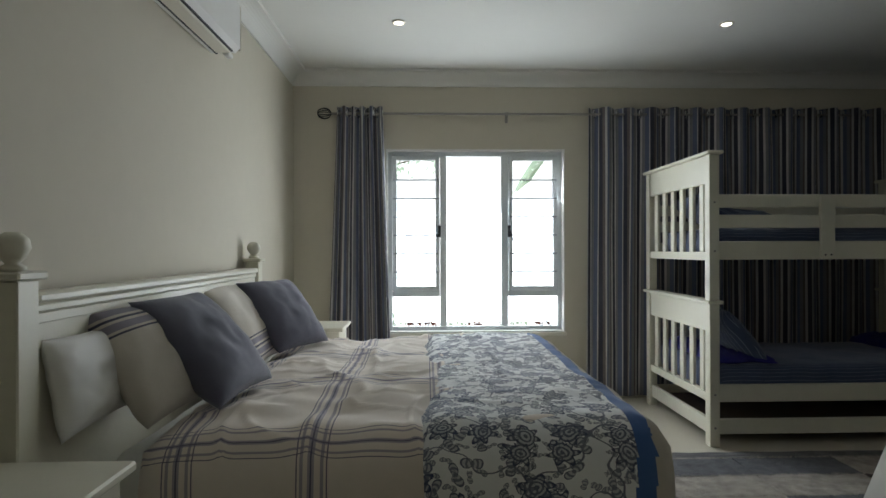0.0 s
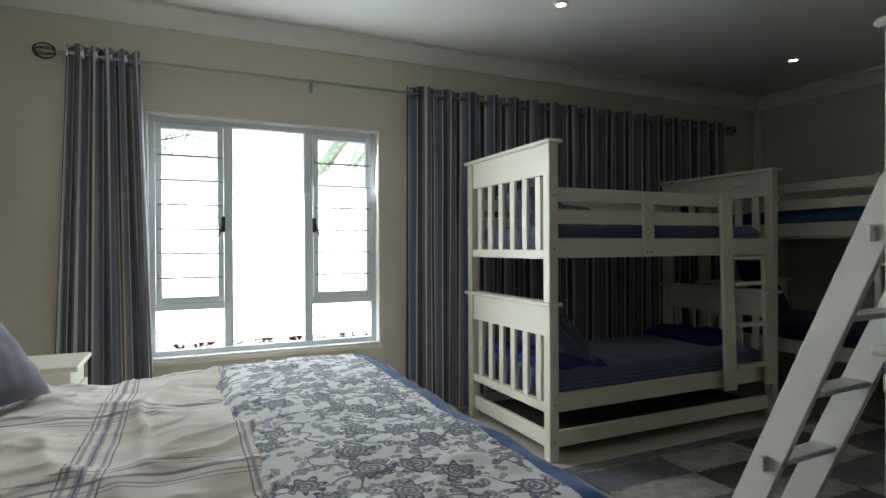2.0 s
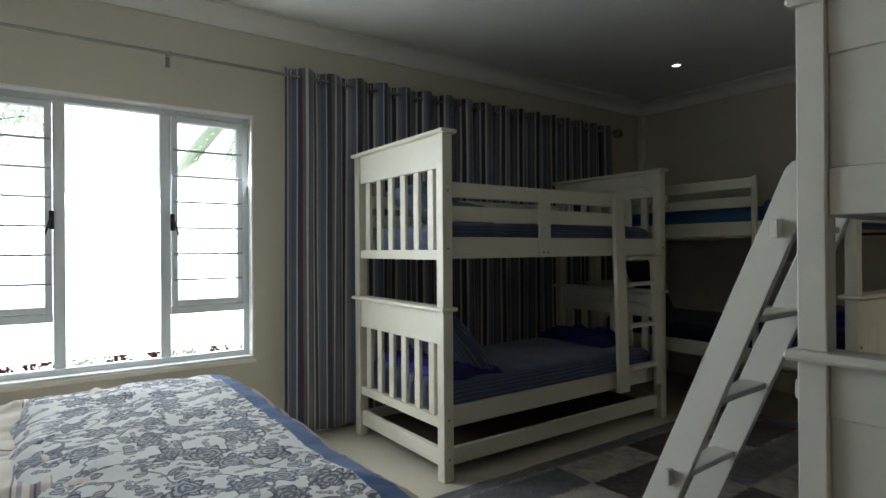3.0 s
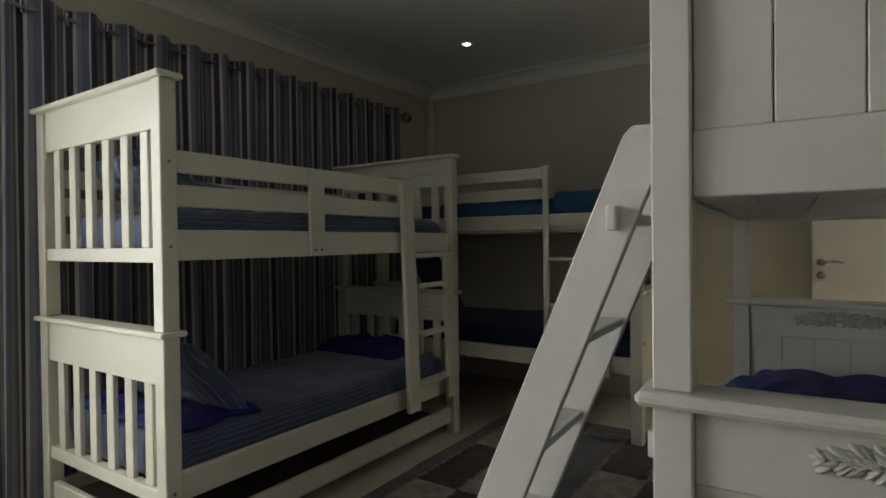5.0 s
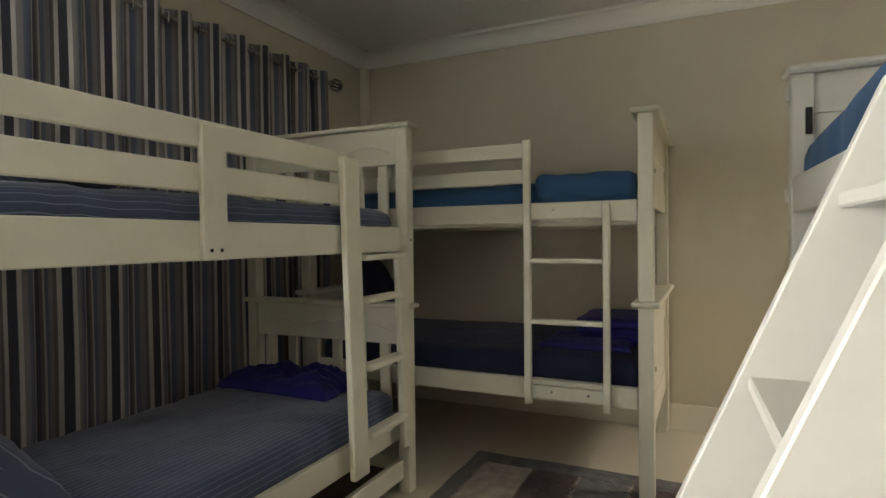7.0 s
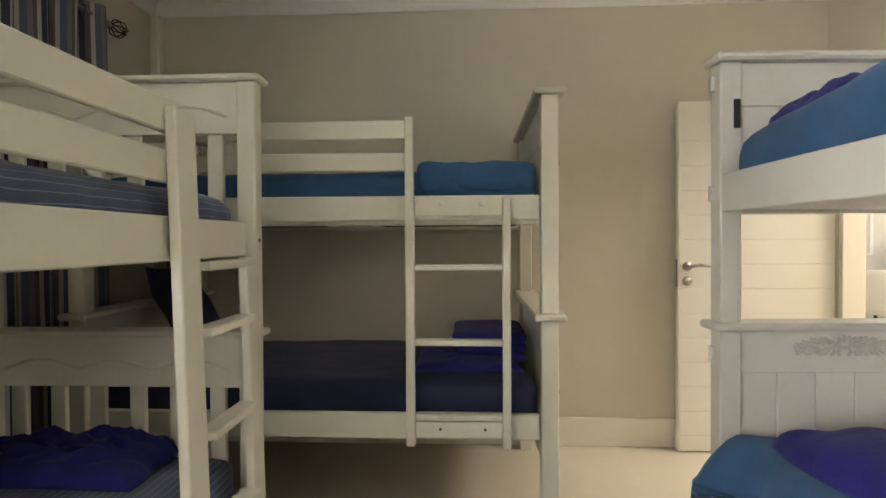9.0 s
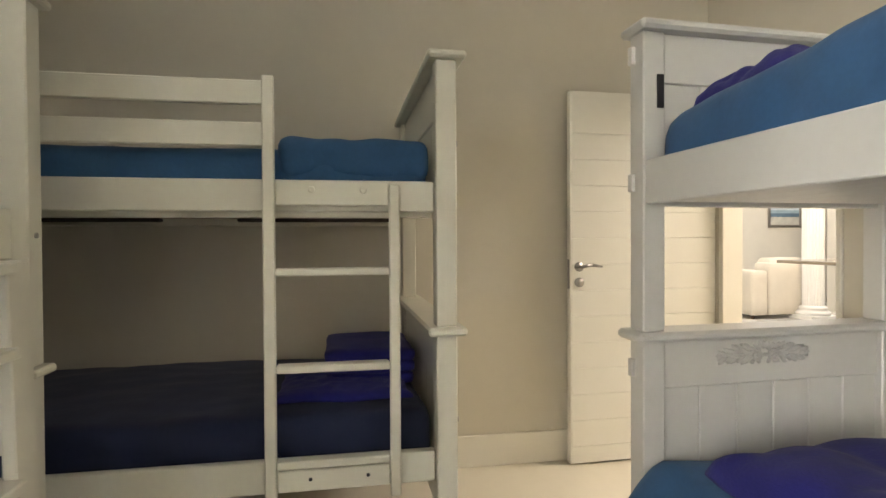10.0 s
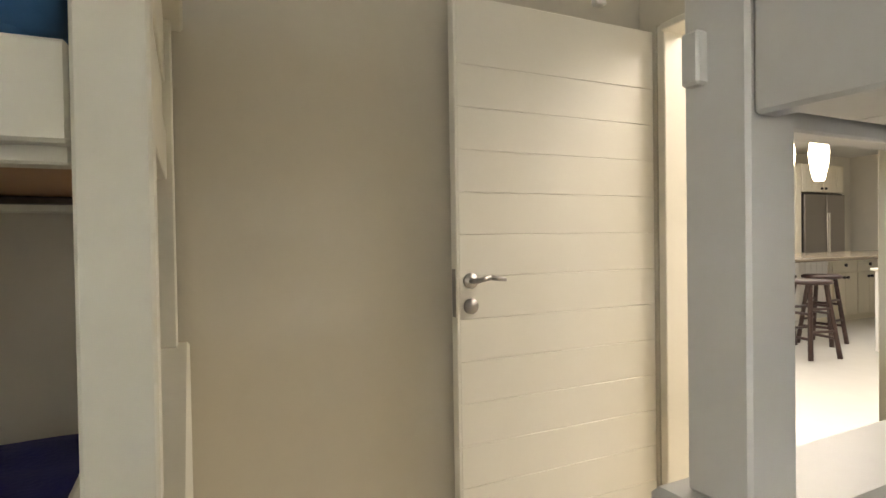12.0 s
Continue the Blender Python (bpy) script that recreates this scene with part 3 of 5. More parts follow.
panel_end(b3, 0.037, 0, D3, 1.82, 0.91, M_CREAM, up=1.39)
panel_end(b3, L3 - 0.037, 0, D3, 1.82, 0.91, M_CREAM, up=1.39)
for x in (0.02, D3 - 0.05):
    part("side_rail", B(x, x + 0.03, 0.076, L3 - 0.076, 1.318, 1.42), M_CREAM, b3)
    part("side_rail", B(x, x + 0.03, 0.076, L3 - 0.076, 0.42, 0.525), M_CREAM, b3)
for z in (1.52, 1.65):
    part("guard_rail", B(0.0, 0.02, 0.61, L3 - 0.076, z, z + 0.075), M_CREAM, b3)
part("ladder_upright", B(-0.028, -0.001, 0.582, 0.618, 0.405, 1.735), M_CREAM, b3)
part("ladder_upright", B(-0.028, -0.001, 0.195, 0.228, 0.4, 1.405), M_CREAM, b3)
for z in (0.512, 0.812, 1.115):
    part("rung", B(-0.03, 0.02, 0.229, 0.581, z, z + 0.024), M_CREAM, b3)
part("ladder_plate", B(-0.02, -0.001, 0.229, 0.581, 0.437, 0.505), M_CREAM, b3)
part("ladder_plate", B(-0.02, -0.001, 0.229, 0.581, 1.335, 1.415), M_CREAM, b3)
for y in (0.31, 0.47):
    part("screw_cap", cyl(bmesh.new(), (-0.021, y, 1.385), (-0.026, y, 1.385), 0.011, 0.009, 12), M_CREAM, b3)
for i in range(12):
    ya = 0.1 + i * 0.155
    part("bed_slat", B(0.05, D3 - 0.05, ya, ya + 0.09, 0.43, 0.448, 0.002), M_PINE, b3)

for ya in (0.09, 0.76, 1.43):
    part("deck_board", B(0.052, D3 - 0.052, ya, ya + 0.66, 1.336, 1.348, 0.001), M_PLY, b3)
for xa in (0.052, D3 - 0.094):
    part("batten", B(xa, xa + 0.042, 0.08, L3 - 0.08, 1.3, 1.335, 0.003), M_CREAM, b3)
for ya, yb in ((0.1, 0.86), (1.2, 1.9)):
    part("fabric_edge", B(D3 - 0.16, D3 - 0.1, ya, yb, 1.318, 1.334, 0.004), M_DUSK, b3, "dark fabric edge under the deck")

for z in (0.62, 1.55):
    part("bolt_head", cyl(bmesh.new(), (0.035, -0.001, z), (0.035, -0.006, z), 0.012, 0.01, 12), M_STEEL, b3, "small steel bolt head")
for y in (0.3, 0.48):
    part("screw", cyl(bmesh.new(), (-0.02, y, 0.475), (-0.0215, y, 0.475), 0.006, seg=10), M_DARK, b3)

b2 = thing("bunk_bed", "white painted wooden bunk bed with carved panelled ends", "bunk bed", "bunk beds", (2.37, 2.293, 0), 2.4)
L2, D2, J2 = 2.075, 0.97, 0.915


M_CARVE = mat("greyed_carving_paint", (0.53, 0.515, 0.475), 0.6, vary=0.12, scale=20, bump=0.4, bump_scale=120)


def scroll(x, face, yc, zc):
    """A level spray of carved leaves, thick in the middle, with two rosettes side by side."""
    bm = bmesh.new()
    rnd = random.Random(4)

    def leaf(cy, cz, a, ln, wd):
        q = Matrix.Translation((x, yc + cy, zc + cz)) @ Matrix.Rotation(a, 4, "X") @ Matrix.Translation((0, ln * 0.6, 0)) @ Matrix.Diagonal((0.008, ln, wd, 1))
        bmesh.ops.create_uvsphere(bm, u_segments=8, v_segments=5, radius=1, matrix=q)
        q = q @ Matrix.Translation((face * 0.9, 0, 0)) @ Matrix.Diagonal((0.35, 0.8, 0.16, 1))
        bmesh.ops.create_uvsphere(bm, u_segments=6, v_segments=4, radius=1, matrix=q)

    for side in (-1, 1):
        for k in range(9):
            f = k / 8
            for up in (-1, 0, 1):
                cy = side * (0.045 + 0.095 * f + rnd.uniform(-0.006, 0.006))
                cz = -0.006 * f + up * 0.011 * (1 - 0.4 * f) + 0.005 * math.sin(k * 2.1)
                spread = up * (0.75 - 0.2 * f) + rnd.uniform(-0.15, 0.15)
                leaf(cy, cz, (spread if side > 0 else math.pi - spread), 0.02 - 0.003 * f, 0.0075)
        for k in range(3):
            leaf(side * 0.152, -0.004, (0 if side > 0 else math.pi) + (k - 1) * 0.7, 0.016, 0.006)
        prev = None
        for k in range(20):
            a = k * 0.55
            rr = 0.021 - 0.0009 * k
            p = Vector((x + face * 0.007, yc + side * 0.03 + side * rr * math.cos(a), zc - 0.008 + rr * math.sin(a)))
            if prev:
                cyl(bm, prev, p, 0.0048, seg=6)
            prev = p
        for k in range(6):
            a = k * math.pi / 3
            leaf(side * 0.03 + 0.018 * math.cos(a), -0.008 + 0.018 * math.sin(a), a, 0.009, 0.007)
    for k in range(5):
        leaf((k - 2) * 0.012, 0.016, math.pi / 2 + (2 - k) * 0.4, 0.014, 0.006)
    return bm


def b2_end(x, top_z, face):
    h = 0.037
    for ya in (-h * 2, -D2):
        part("post", B(x - h, x + h, ya, ya + 2 * h, 0, J2), M_WHITE, b2)
        part("post", B(x - h, x + h, ya, ya + 2 * h, J2 + 0.03, top_z), M_WHITE, b2)
    part("cap", B(x - h - 0.03, x + h + 0.03, -D2 - 0.03, 0.03, J2, J2 + 0.03, 0.01), M_WHITE, b2)
    part("cap", B(x - h - 0.03, x + h + 0.03, -D2 - 0.02, 0.02, top_z, top_z + 0.03, 0.01), M_WHITE, b2)
    for zb, zt in ((0.3, J2), (1.325, top_z)):
        part("panel_frame", B(x - 0.02, x + 0.02, -D2 + 2 * h, -2 * h, zt - 0.15, zt, 0.003), M_WHITE, b2)
        part("panel_frame", B(x - 0.02, x + 0.02, -D2 + 2 * h, -2 * h, zb, zb + 0.13, 0.003), M_WHITE, b2)
        n = 6
        w = (D2 - 4 * h) / n
        for i in range(n):
            ya = -D2 + 2 * h + w * i
            part("panel_board", B(x - 0.013, x + 0.013, ya + 0.001, ya + w - 0.001, zb + 0.13, zt - 0.15, 0.003), M_WHITE, b2)
        if zt == J2:
            part("carving", scroll(x + face * 0.02, face, -0.44, zt - 0.055), M_CARVE, b2, "carved leaf scroll, slightly greyer", True)


b2_end(0.037, 1.92, -1)
b2_end(L2 - 0.037, 1.85, -1)
for y in (-0.037, -D2 + 0.02):
    part("side_rail", B(0.076, L2 - 0.076, y, y + 0.034, 1.33, 1.462), M_WHITE, b2)
    part("side_rail", B(0.076, L2 - 0.076, y, y + 0.034, 0.28, 0.42), M_WHITE, b2)
for i in range(13):
    xa = 0.11 + i * 0.148
    for z in (1.352, 0.3):
        part("bed_slat", B(xa, xa + 0.09, -D2 + 0.056, -0.04, z, z + 0.02, 0.002), M_WHITE, b2)
for i in range(7):
    ya = -D2 + 0.06 + i * 0.1235
    part("deck_board", B(0.076, L2 - 0.076, ya, ya + 0.122, 1.338, 1.35, 0.002), M_WHITE, b2)


def stringer(th, x):
    """A slanting ladder side; the foot stands out from the bed."""
    bm = bmesh.new()
    a, b = Vector((0, 0.654, 0)), Vector((0, 0.035, 1.488))
    w = 0.062
    pts = [(a.y - w, 0), (a.y + w + 0.01, 0), (b.y + w, b.z), (b.y + w - 0.022, b.z + 0.022), (b.y - w + 0.005, b.z + 0.022)]
    lo = [bm.verts.new((x, y, z)) for y, z in pts]
    hi = [bm.verts.new((x + 0.032, y, z)) for y, z in pts]
    bm.faces.new(lo)
    bm.faces.new(hi[::-1])
    for i in range(len(pts)):
        j = (i + 1) % len(pts)
        bm.faces.new((lo[i], hi[i], hi[j], lo[j]))
    bmesh.ops.recalc_face_normals(bm, faces=bm.faces)
    bmesh.ops.bevel(bm, geom=list(bm.edges), offset=0.003, segments=1, affect="EDGES")
    return part("stringer", bm, M_WHITE, th)


ld = thing("bunk_ladder", "white painted slanting wooden ladder hooked on the carved bunk bed", "ladder", "", (2.37, 2.293, 0), 2.4)
for x in (0.178, 0.585):
    stringer(ld, x)
for k, z in enumerate((0.387, 0.69, 0.993, 1.296)):
    yc = 0.654 - 0.414 * z
    part("tread", B(0.21, 0.585, yc - 0.045, yc + 0.045, z - 0.012, z + 0.012), M_WHITE, ld)
    if k in (0, 3):
        for x in (0.144, 0.617):
            part("tenon", B(x, x + 0.034, yc - 0.012, yc + 0.012, z - 0.03, z + 0.03, 0.004), M_WHITE, ld)


# ---- bedding of the bunks ----
def bedding(kind, label, bm, material, group=""):
    ob = part(kind, bm, material, None, "", True)
    return tagged(ob, label, kind.replace("_", " "), group)


def crumple(x0, x1, y0, y1, z, h, material, label, kind="blanket", seed=0, m=None, n=36, freq=5.0):
    """A loosely thrown cloth: a low heap with folds and an uneven outline, resting at height z."""
    bm = bmesh.new()
    uv = bm.loops.layers.uv.new("UVMap")
    cx, cy, hx, hy = (x0 + x1) / 2, (y0 + y1) / 2, (x1 - x0) / 2, (y1 - y0) / 2
    top, low = [], []
    for i in range(n + 1):
        ra, rb = [], []
        for j in range(n + 1):
            u, v = i / n * 2 - 1, j / n * 2 - 1
            k = 1 + 0.12 * noise.noise(Vector((u * 1.5 + seed, v * 1.5, 4)))
            e = max(0.0, 1 - max(abs(u), abs(v)) ** 4)
            f = abs(noise.noise(Vector((u * freq * 0.5 + seed * 3, v * freq * 0.5, 1)))) * 0.6 + abs(noise.noise(Vector((u * freq + seed, v * freq * 1.3, 7)))) * 0.35
            x, y = cx + u * hx * k, cy + v * hy * k
            ra.append(bm.verts.new((x, y, z + 0.012 + e ** 0.6 * h * (0.55 + f))))
            rb.append(bm.verts.new((x, y, z)))
        top.append(ra)
        low.append(rb)
    for i in range(n):
        for j in range(n):
            bm.faces.new((top[i][j], top[i + 1][j], top[i + 1][j + 1], top[i][j + 1]))
            bm.faces.new((low[i][j], low[i][j + 1], low[i + 1][j + 1], low[i + 1][j]))
    for i in range(n):
        bm.faces.new((top[i + 1][0], top[i][0], low[i][0], low[i + 1][0]))
        bm.faces.new((top[i][n], top[i + 1][n], low[i + 1][n], low[i][n]))
        bm.faces.new((top[0][i], top[0][i + 1], low[0][i + 1], low[0][i]))
        bm.faces.new((top[n][i + 1], top[n][i], low[n][i], low[n][i + 1]))
    for f in bm.faces:
        for lp in f.loops:
            lp[uv].uv = (lp.vert.co.x, lp.vert.co.y)
    if m is not None:
        bmesh.ops.transform(bm, matrix=m, verts=bm.verts)
    return bedding(kind, label, bm, material)


def folded(x0, x1, y0, y1, z0, z1, material, label, layers=4, seed=0):
    """A blanket folded in several layers."""
    th = thing("folded_blanket", label, "blanket")
    d = (z1 - z0) / layers
    rnd = random.Random(seed)
    for i in range(layers):
        o = rnd.uniform(-0.012, 0.012)
        part("fold", soft_slab(x0 + o, x1 + o, y0 - o, y1 + o, z0 + d * i, z0 + d * (i + 1) + 0.004, 0.02, 16, 12, 0.004, seed + i, 0.006, 9), material, th, smooth=True)


bedding("mattress", "blue striped cotton mattress on the lower cream bunk", soft_slab(2.41, 4.28, 4.052, 4.95, 0.306, 0.5, 0.05, 70, 30, 0.01, 1, 0.012, 5), M_STRIPE)
bedding("mattress", "blue striped cotton mattress on the upper cream bunk", soft_slab(2.42, 4.28, 4.055, 4.94, 1.22, 1.385, 0.06, 70, 30, 0.01, 2, 0.012, 5), M_STRIPE)
bedding("mattress", "navy blue covered mattress on the lower bunk by the wall", soft_slab(4.705, 5.7, 2.97, 4.83, 0.45, 0.645, 0.05, 40, 50, 0.012, 3, 0.01, 4), M_NAVY)
bedding("mattress", "teal blue covered mattress on the upper bunk by the wall", soft_slab(4.7, 5.7, 2.98, 4.83, 1.35, 1.52, 0.05, 40, 50, 0.01, 4, 0.008, 4), M_BLUE)
bedding("duvet", "teal blue duvet folded on the upper bunk by the wall", soft_slab(4.69, 5.65, 2.975, 3.47, 1.43, 1.56, 0.035, 50, 30, 0.008, 14, 0.012, 6), M_BLUE)
folded(5.02, 5.5, 2.99, 3.33, 0.655, 0.79, M_ROYAL, "royal blue fleece blanket folded on the lower navy bunk", 3, 5)
crumple(4.84, 5.3, 3.02, 3.5, 0.655, 0.04, M_ROYAL, "royal blue fleece blanket spread on the lower navy bunk", seed=3)
bedding("pillow", "black pillow leaning on the end of the lower navy bunk", cushion(0.42, 0.6, 0.16, 4, m=pose(5.05, 4.6, 0.86, 62, 0, 8)), M_NAVY)
bedding("pillow", "blue-grey striped pillow on the lower cream bunk", cushion(0.46, 0.66, 0.17, 5, m=pose(2.6, 4.4, 0.68, 0, 48, 6)), M_STRIPE)
bedding("pillow", "blue-grey striped pillow on the upper cream bunk", cushion(0.44, 0.62, 0.15, 6, m=pose(2.6, 4.5, 1.51, 0, 30, -8)), M_STRIPE)
bedding("pillow", "dark striped pillow on the upper cream bunk", cushion(0.42, 0.55, 0.14, 7, m=pose(2.83, 4.55, 1.46, 0, 6, 12)), M_STRIPE)
crumple(2.42, 2.8, 4.1, 4.88, 0.508, 0.08, M_ROYAL, "royal blue fleece blanket behind the striped pillow", seed=9)
crumple(3.95, 4.26, 4.25, 4.9, 0.508, 0.095, M_ROYAL, "royal blue fleece blanket heaped on the striped lower mattress", seed=6)
m2r = pose(2.37, 2.293, 0, 0, 0, 2.4)
bm = soft_slab(0.09, L2 - 0.08, -D2 + 0.07, -0.04, 1.375, 1.69, 0.1, 90, 44, 0.02, 5, 0.022, 3)
for v in bm.verts:
    f = min(1.0, max(0.0, (v.co.x - 1.2) / 0.8))
    up = (v.co.z - 1.375) / 0.315
    v.co.z -= 0.1 * f * up + 0.02 * max(0, up - 0.3) * abs(noise.noise(Vector((v.co.x * 3, v.co.y * 3, 3))))
bmesh.ops.transform(bm, matrix=m2r, verts=bm.verts)
bedding("duvet", "teal blue duvet bulging over the upper carved bunk", bm, M_BLUE)
bm = soft_slab(0.09, L2 - 0.08, -D2 + 0.07, 0.035, 0.325, 0.56, 0.06, 110, 50, 0.012, 6, 0.018, 3)
for v in bm.verts:
    c = v.co
    edge = max(0.0, (c.y + 0.03) / 0.065)
    tip = max(0.0, 1 - abs(c.x - 1.93) / 0.22)
    c.y += edge * tip * 0.07 + edge * 0.012 * math.sin(c.x * 17)
    c.z -= edge * (1 if c.z > 0.45 else 0.2) * (0.05 + 0.07 * tip)
bmesh.ops.transform(bm, matrix=m2r, verts=bm.verts)
bedding("duvet", "teal blue duvet hanging over the lower carved bunk's side rail", bm, M_BLUE)
crumple(1.62, 1.96, -0.62, -0.13, 1.6, 0.14, M_ROYAL, "royal blue fleece blanket rolled up on the upper carved bunk", seed=12, m=m2r, freq=2.2)
crumple(0.45, 1.3, -0.78, -0.1, 0.562, 0.08, M_ROYAL, "royal blue fleece blanket thrown over the lower carved bunk", seed=16, m=m2r, freq=1.6)
crumple(1.12, 1.86, -0.74, -0.08, 0.564, 0.13, M_ROYAL, "royal blue fleece blanket heaped by the carved lower end", seed=31, m=m2r, freq=1.3)
part("slide_bolt", B(L2 - 0.081, L2 - 0.0745, -0.066, -0.044, 1.62, 1.72, 0.001), M_DARK, b2, "tarnished brass bed bolt")
for xe, z in ((L2 - 0.03, 1.37), (L2 - 0.03, 0.8), (L2 - 0.03, 1.76), (0.02, 0.8)):
    part("tenon", B(xe, xe + 0.022, -0.004, 0.014, z, z + 0.055, 0.003), M_WHITE, b2)

# ---- double bed ----
BX0, BX1, BY0, BY1 = WX + 0.12, 1.285, 2.18, 4.06
db = thing("double_bed", "cream painted wooden double bed with ball finials on its posts", "double bed")
for y in (1.89, 3.88):
    po = part("headboard_post", B(WX + 0.02, WX + 0.1, y, y + 0.08, 0, 1.185), M_CREAM, db)
    part("post_cap", B(WX + 0.005, WX + 0.115, y - 0.015, y + 0.095, 1.185, 1.207, 0.005), M_CREAM, po)
    part("finial", lathe(bmesh.new(), [(0.03, 0), (0.03, 0.012), (0.016, 0.02), (0.028, 0.035), (0.04, 0.058), (0.036, 0.082), (0.016, 0.1)], WX + 0.06, y + 0.04, 1.207), M_CREAM, po, smooth=True)
part("headboard", B(WX + 0.04, WX + 0.07, 1.97, 3.88, 0.35, 1.12), M_CREAM, db)
part("headboard_rail", B(WX + 0.02, WX + 0.1, 1.971, 3.879, 1.121, 1.15, 0.008), M_CREAM, db)
part("headboard_moulding", B(WX + 0.071, WX + 0.088, 1.971, 3.879, 1.095, 1.12, 0.006), M_CREAM, db)
part("headboard_moulding", B(WX + 0.071, WX + 0.08, 1.971, 3.879, 1.065, 1.094, 0.003), M_CREAM, db)
part("base", B(WX + 0.12, BX1 - 0.06, BY0 + 0.06, BY1 - 0.06, 0.08, 0.38, 0.02), M_TRIM, db)
for x in (WX + 0.2, BX1 - 0.2):
    for y in (BY0 + 0.15, BY1 - 0.15):
        part("leg", cyl(bmesh.new(), (x, y, 0), (x, y, 0.08), 0.03), M_CREAM, db)
bedding("mattress", "white covered double mattress", soft_slab(WX + 0.12, BX1 - 0.05, BY0 + 0.04, BY1 - 0.04, 0.385, 0.63, 0.06, seed=9), M_PLAINWHITE)


def band_mask(t, sock, period, spots):
    """1 where the fraction of the coordinate lies in one of the spots (centre, half width)."""
    n, l = t.nodes, t.links
    a = n.new("ShaderNodeMath")
    a.operation = "MULTIPLY"
    a.inputs[1].default_value = 1 / period
    l.new(sock, a.inputs[0])
    f = n.new("ShaderNodeMath")
    f.operation = "FRACT"
    l.new(a.outputs[0], f.inputs[0])
    out = None
    for c, w in spots:
        k = n.new("ShaderNodeMath")
        k.operation = "COMPARE"
        k.inputs[1].default_value, k.inputs[2].default_value = c, w
        l.new(f.outputs[0], k.inputs[0])
        if out is None:
            out = k.outputs[0]
        else:
            m = n.new("ShaderNodeMath")
            m.operation = "MAXIMUM"
            l.new(out, m.inputs[0])
            l.new(k.outputs[0], m.inputs[1])
            out = m.outputs[0]
    return out


def check_cotton():
    m = mat("cream_check_cotton", (0.79, 0.71, 0.635), 0.95, vary=0.04, scale=5, bump=0.35, bump_scale=14, sheen=0.2)
    t = m.node_tree
    n, l = t.nodes, t.links
    p = n["Principled BSDF"]
    co = n.new("ShaderNodeTexCoord")
    sp = n.new("ShaderNodeSeparateXYZ")
    l.new(co.outputs["UV"], sp.inputs[0])
    col = p.inputs["Base Color"].links[0].from_socket
    for ax, per in ((0, 0.4), (1, 0.62)):
        k = 0.4 / per
        wide = band_mask(t, sp.outputs[ax], per, [(0.5, 0.024 * k), (0.58, 0.012 * k), (0.43, 0.012 * k)])
        fine = band_mask(t, sp.outputs[ax], per, [(0.615, 0.005 * k), (0.395, 0.005 * k), (0.5, 0.006 * k)])
        for mask, c, f in ((wide, (0.24, 0.21, 0.29), 0.7), (fine, (0.09, 0.08, 0.15), 0.85)):
            s2 = n.new("ShaderNodeMath")
            s2.operation = "MULTIPLY"
            s2.inputs[1].default_value = f
            l.new(mask, s2.inputs[0])
            mx = n.new("ShaderNodeMixRGB")
            l.new(s2.outputs[0], mx.inputs[0])
            l.new(col, mx.inputs[1])
            mx.inputs[2].default_value = (*c, 1)
            col = mx.outputs[0]
    l.new(col, p.inputs["Base Color"])
    return m


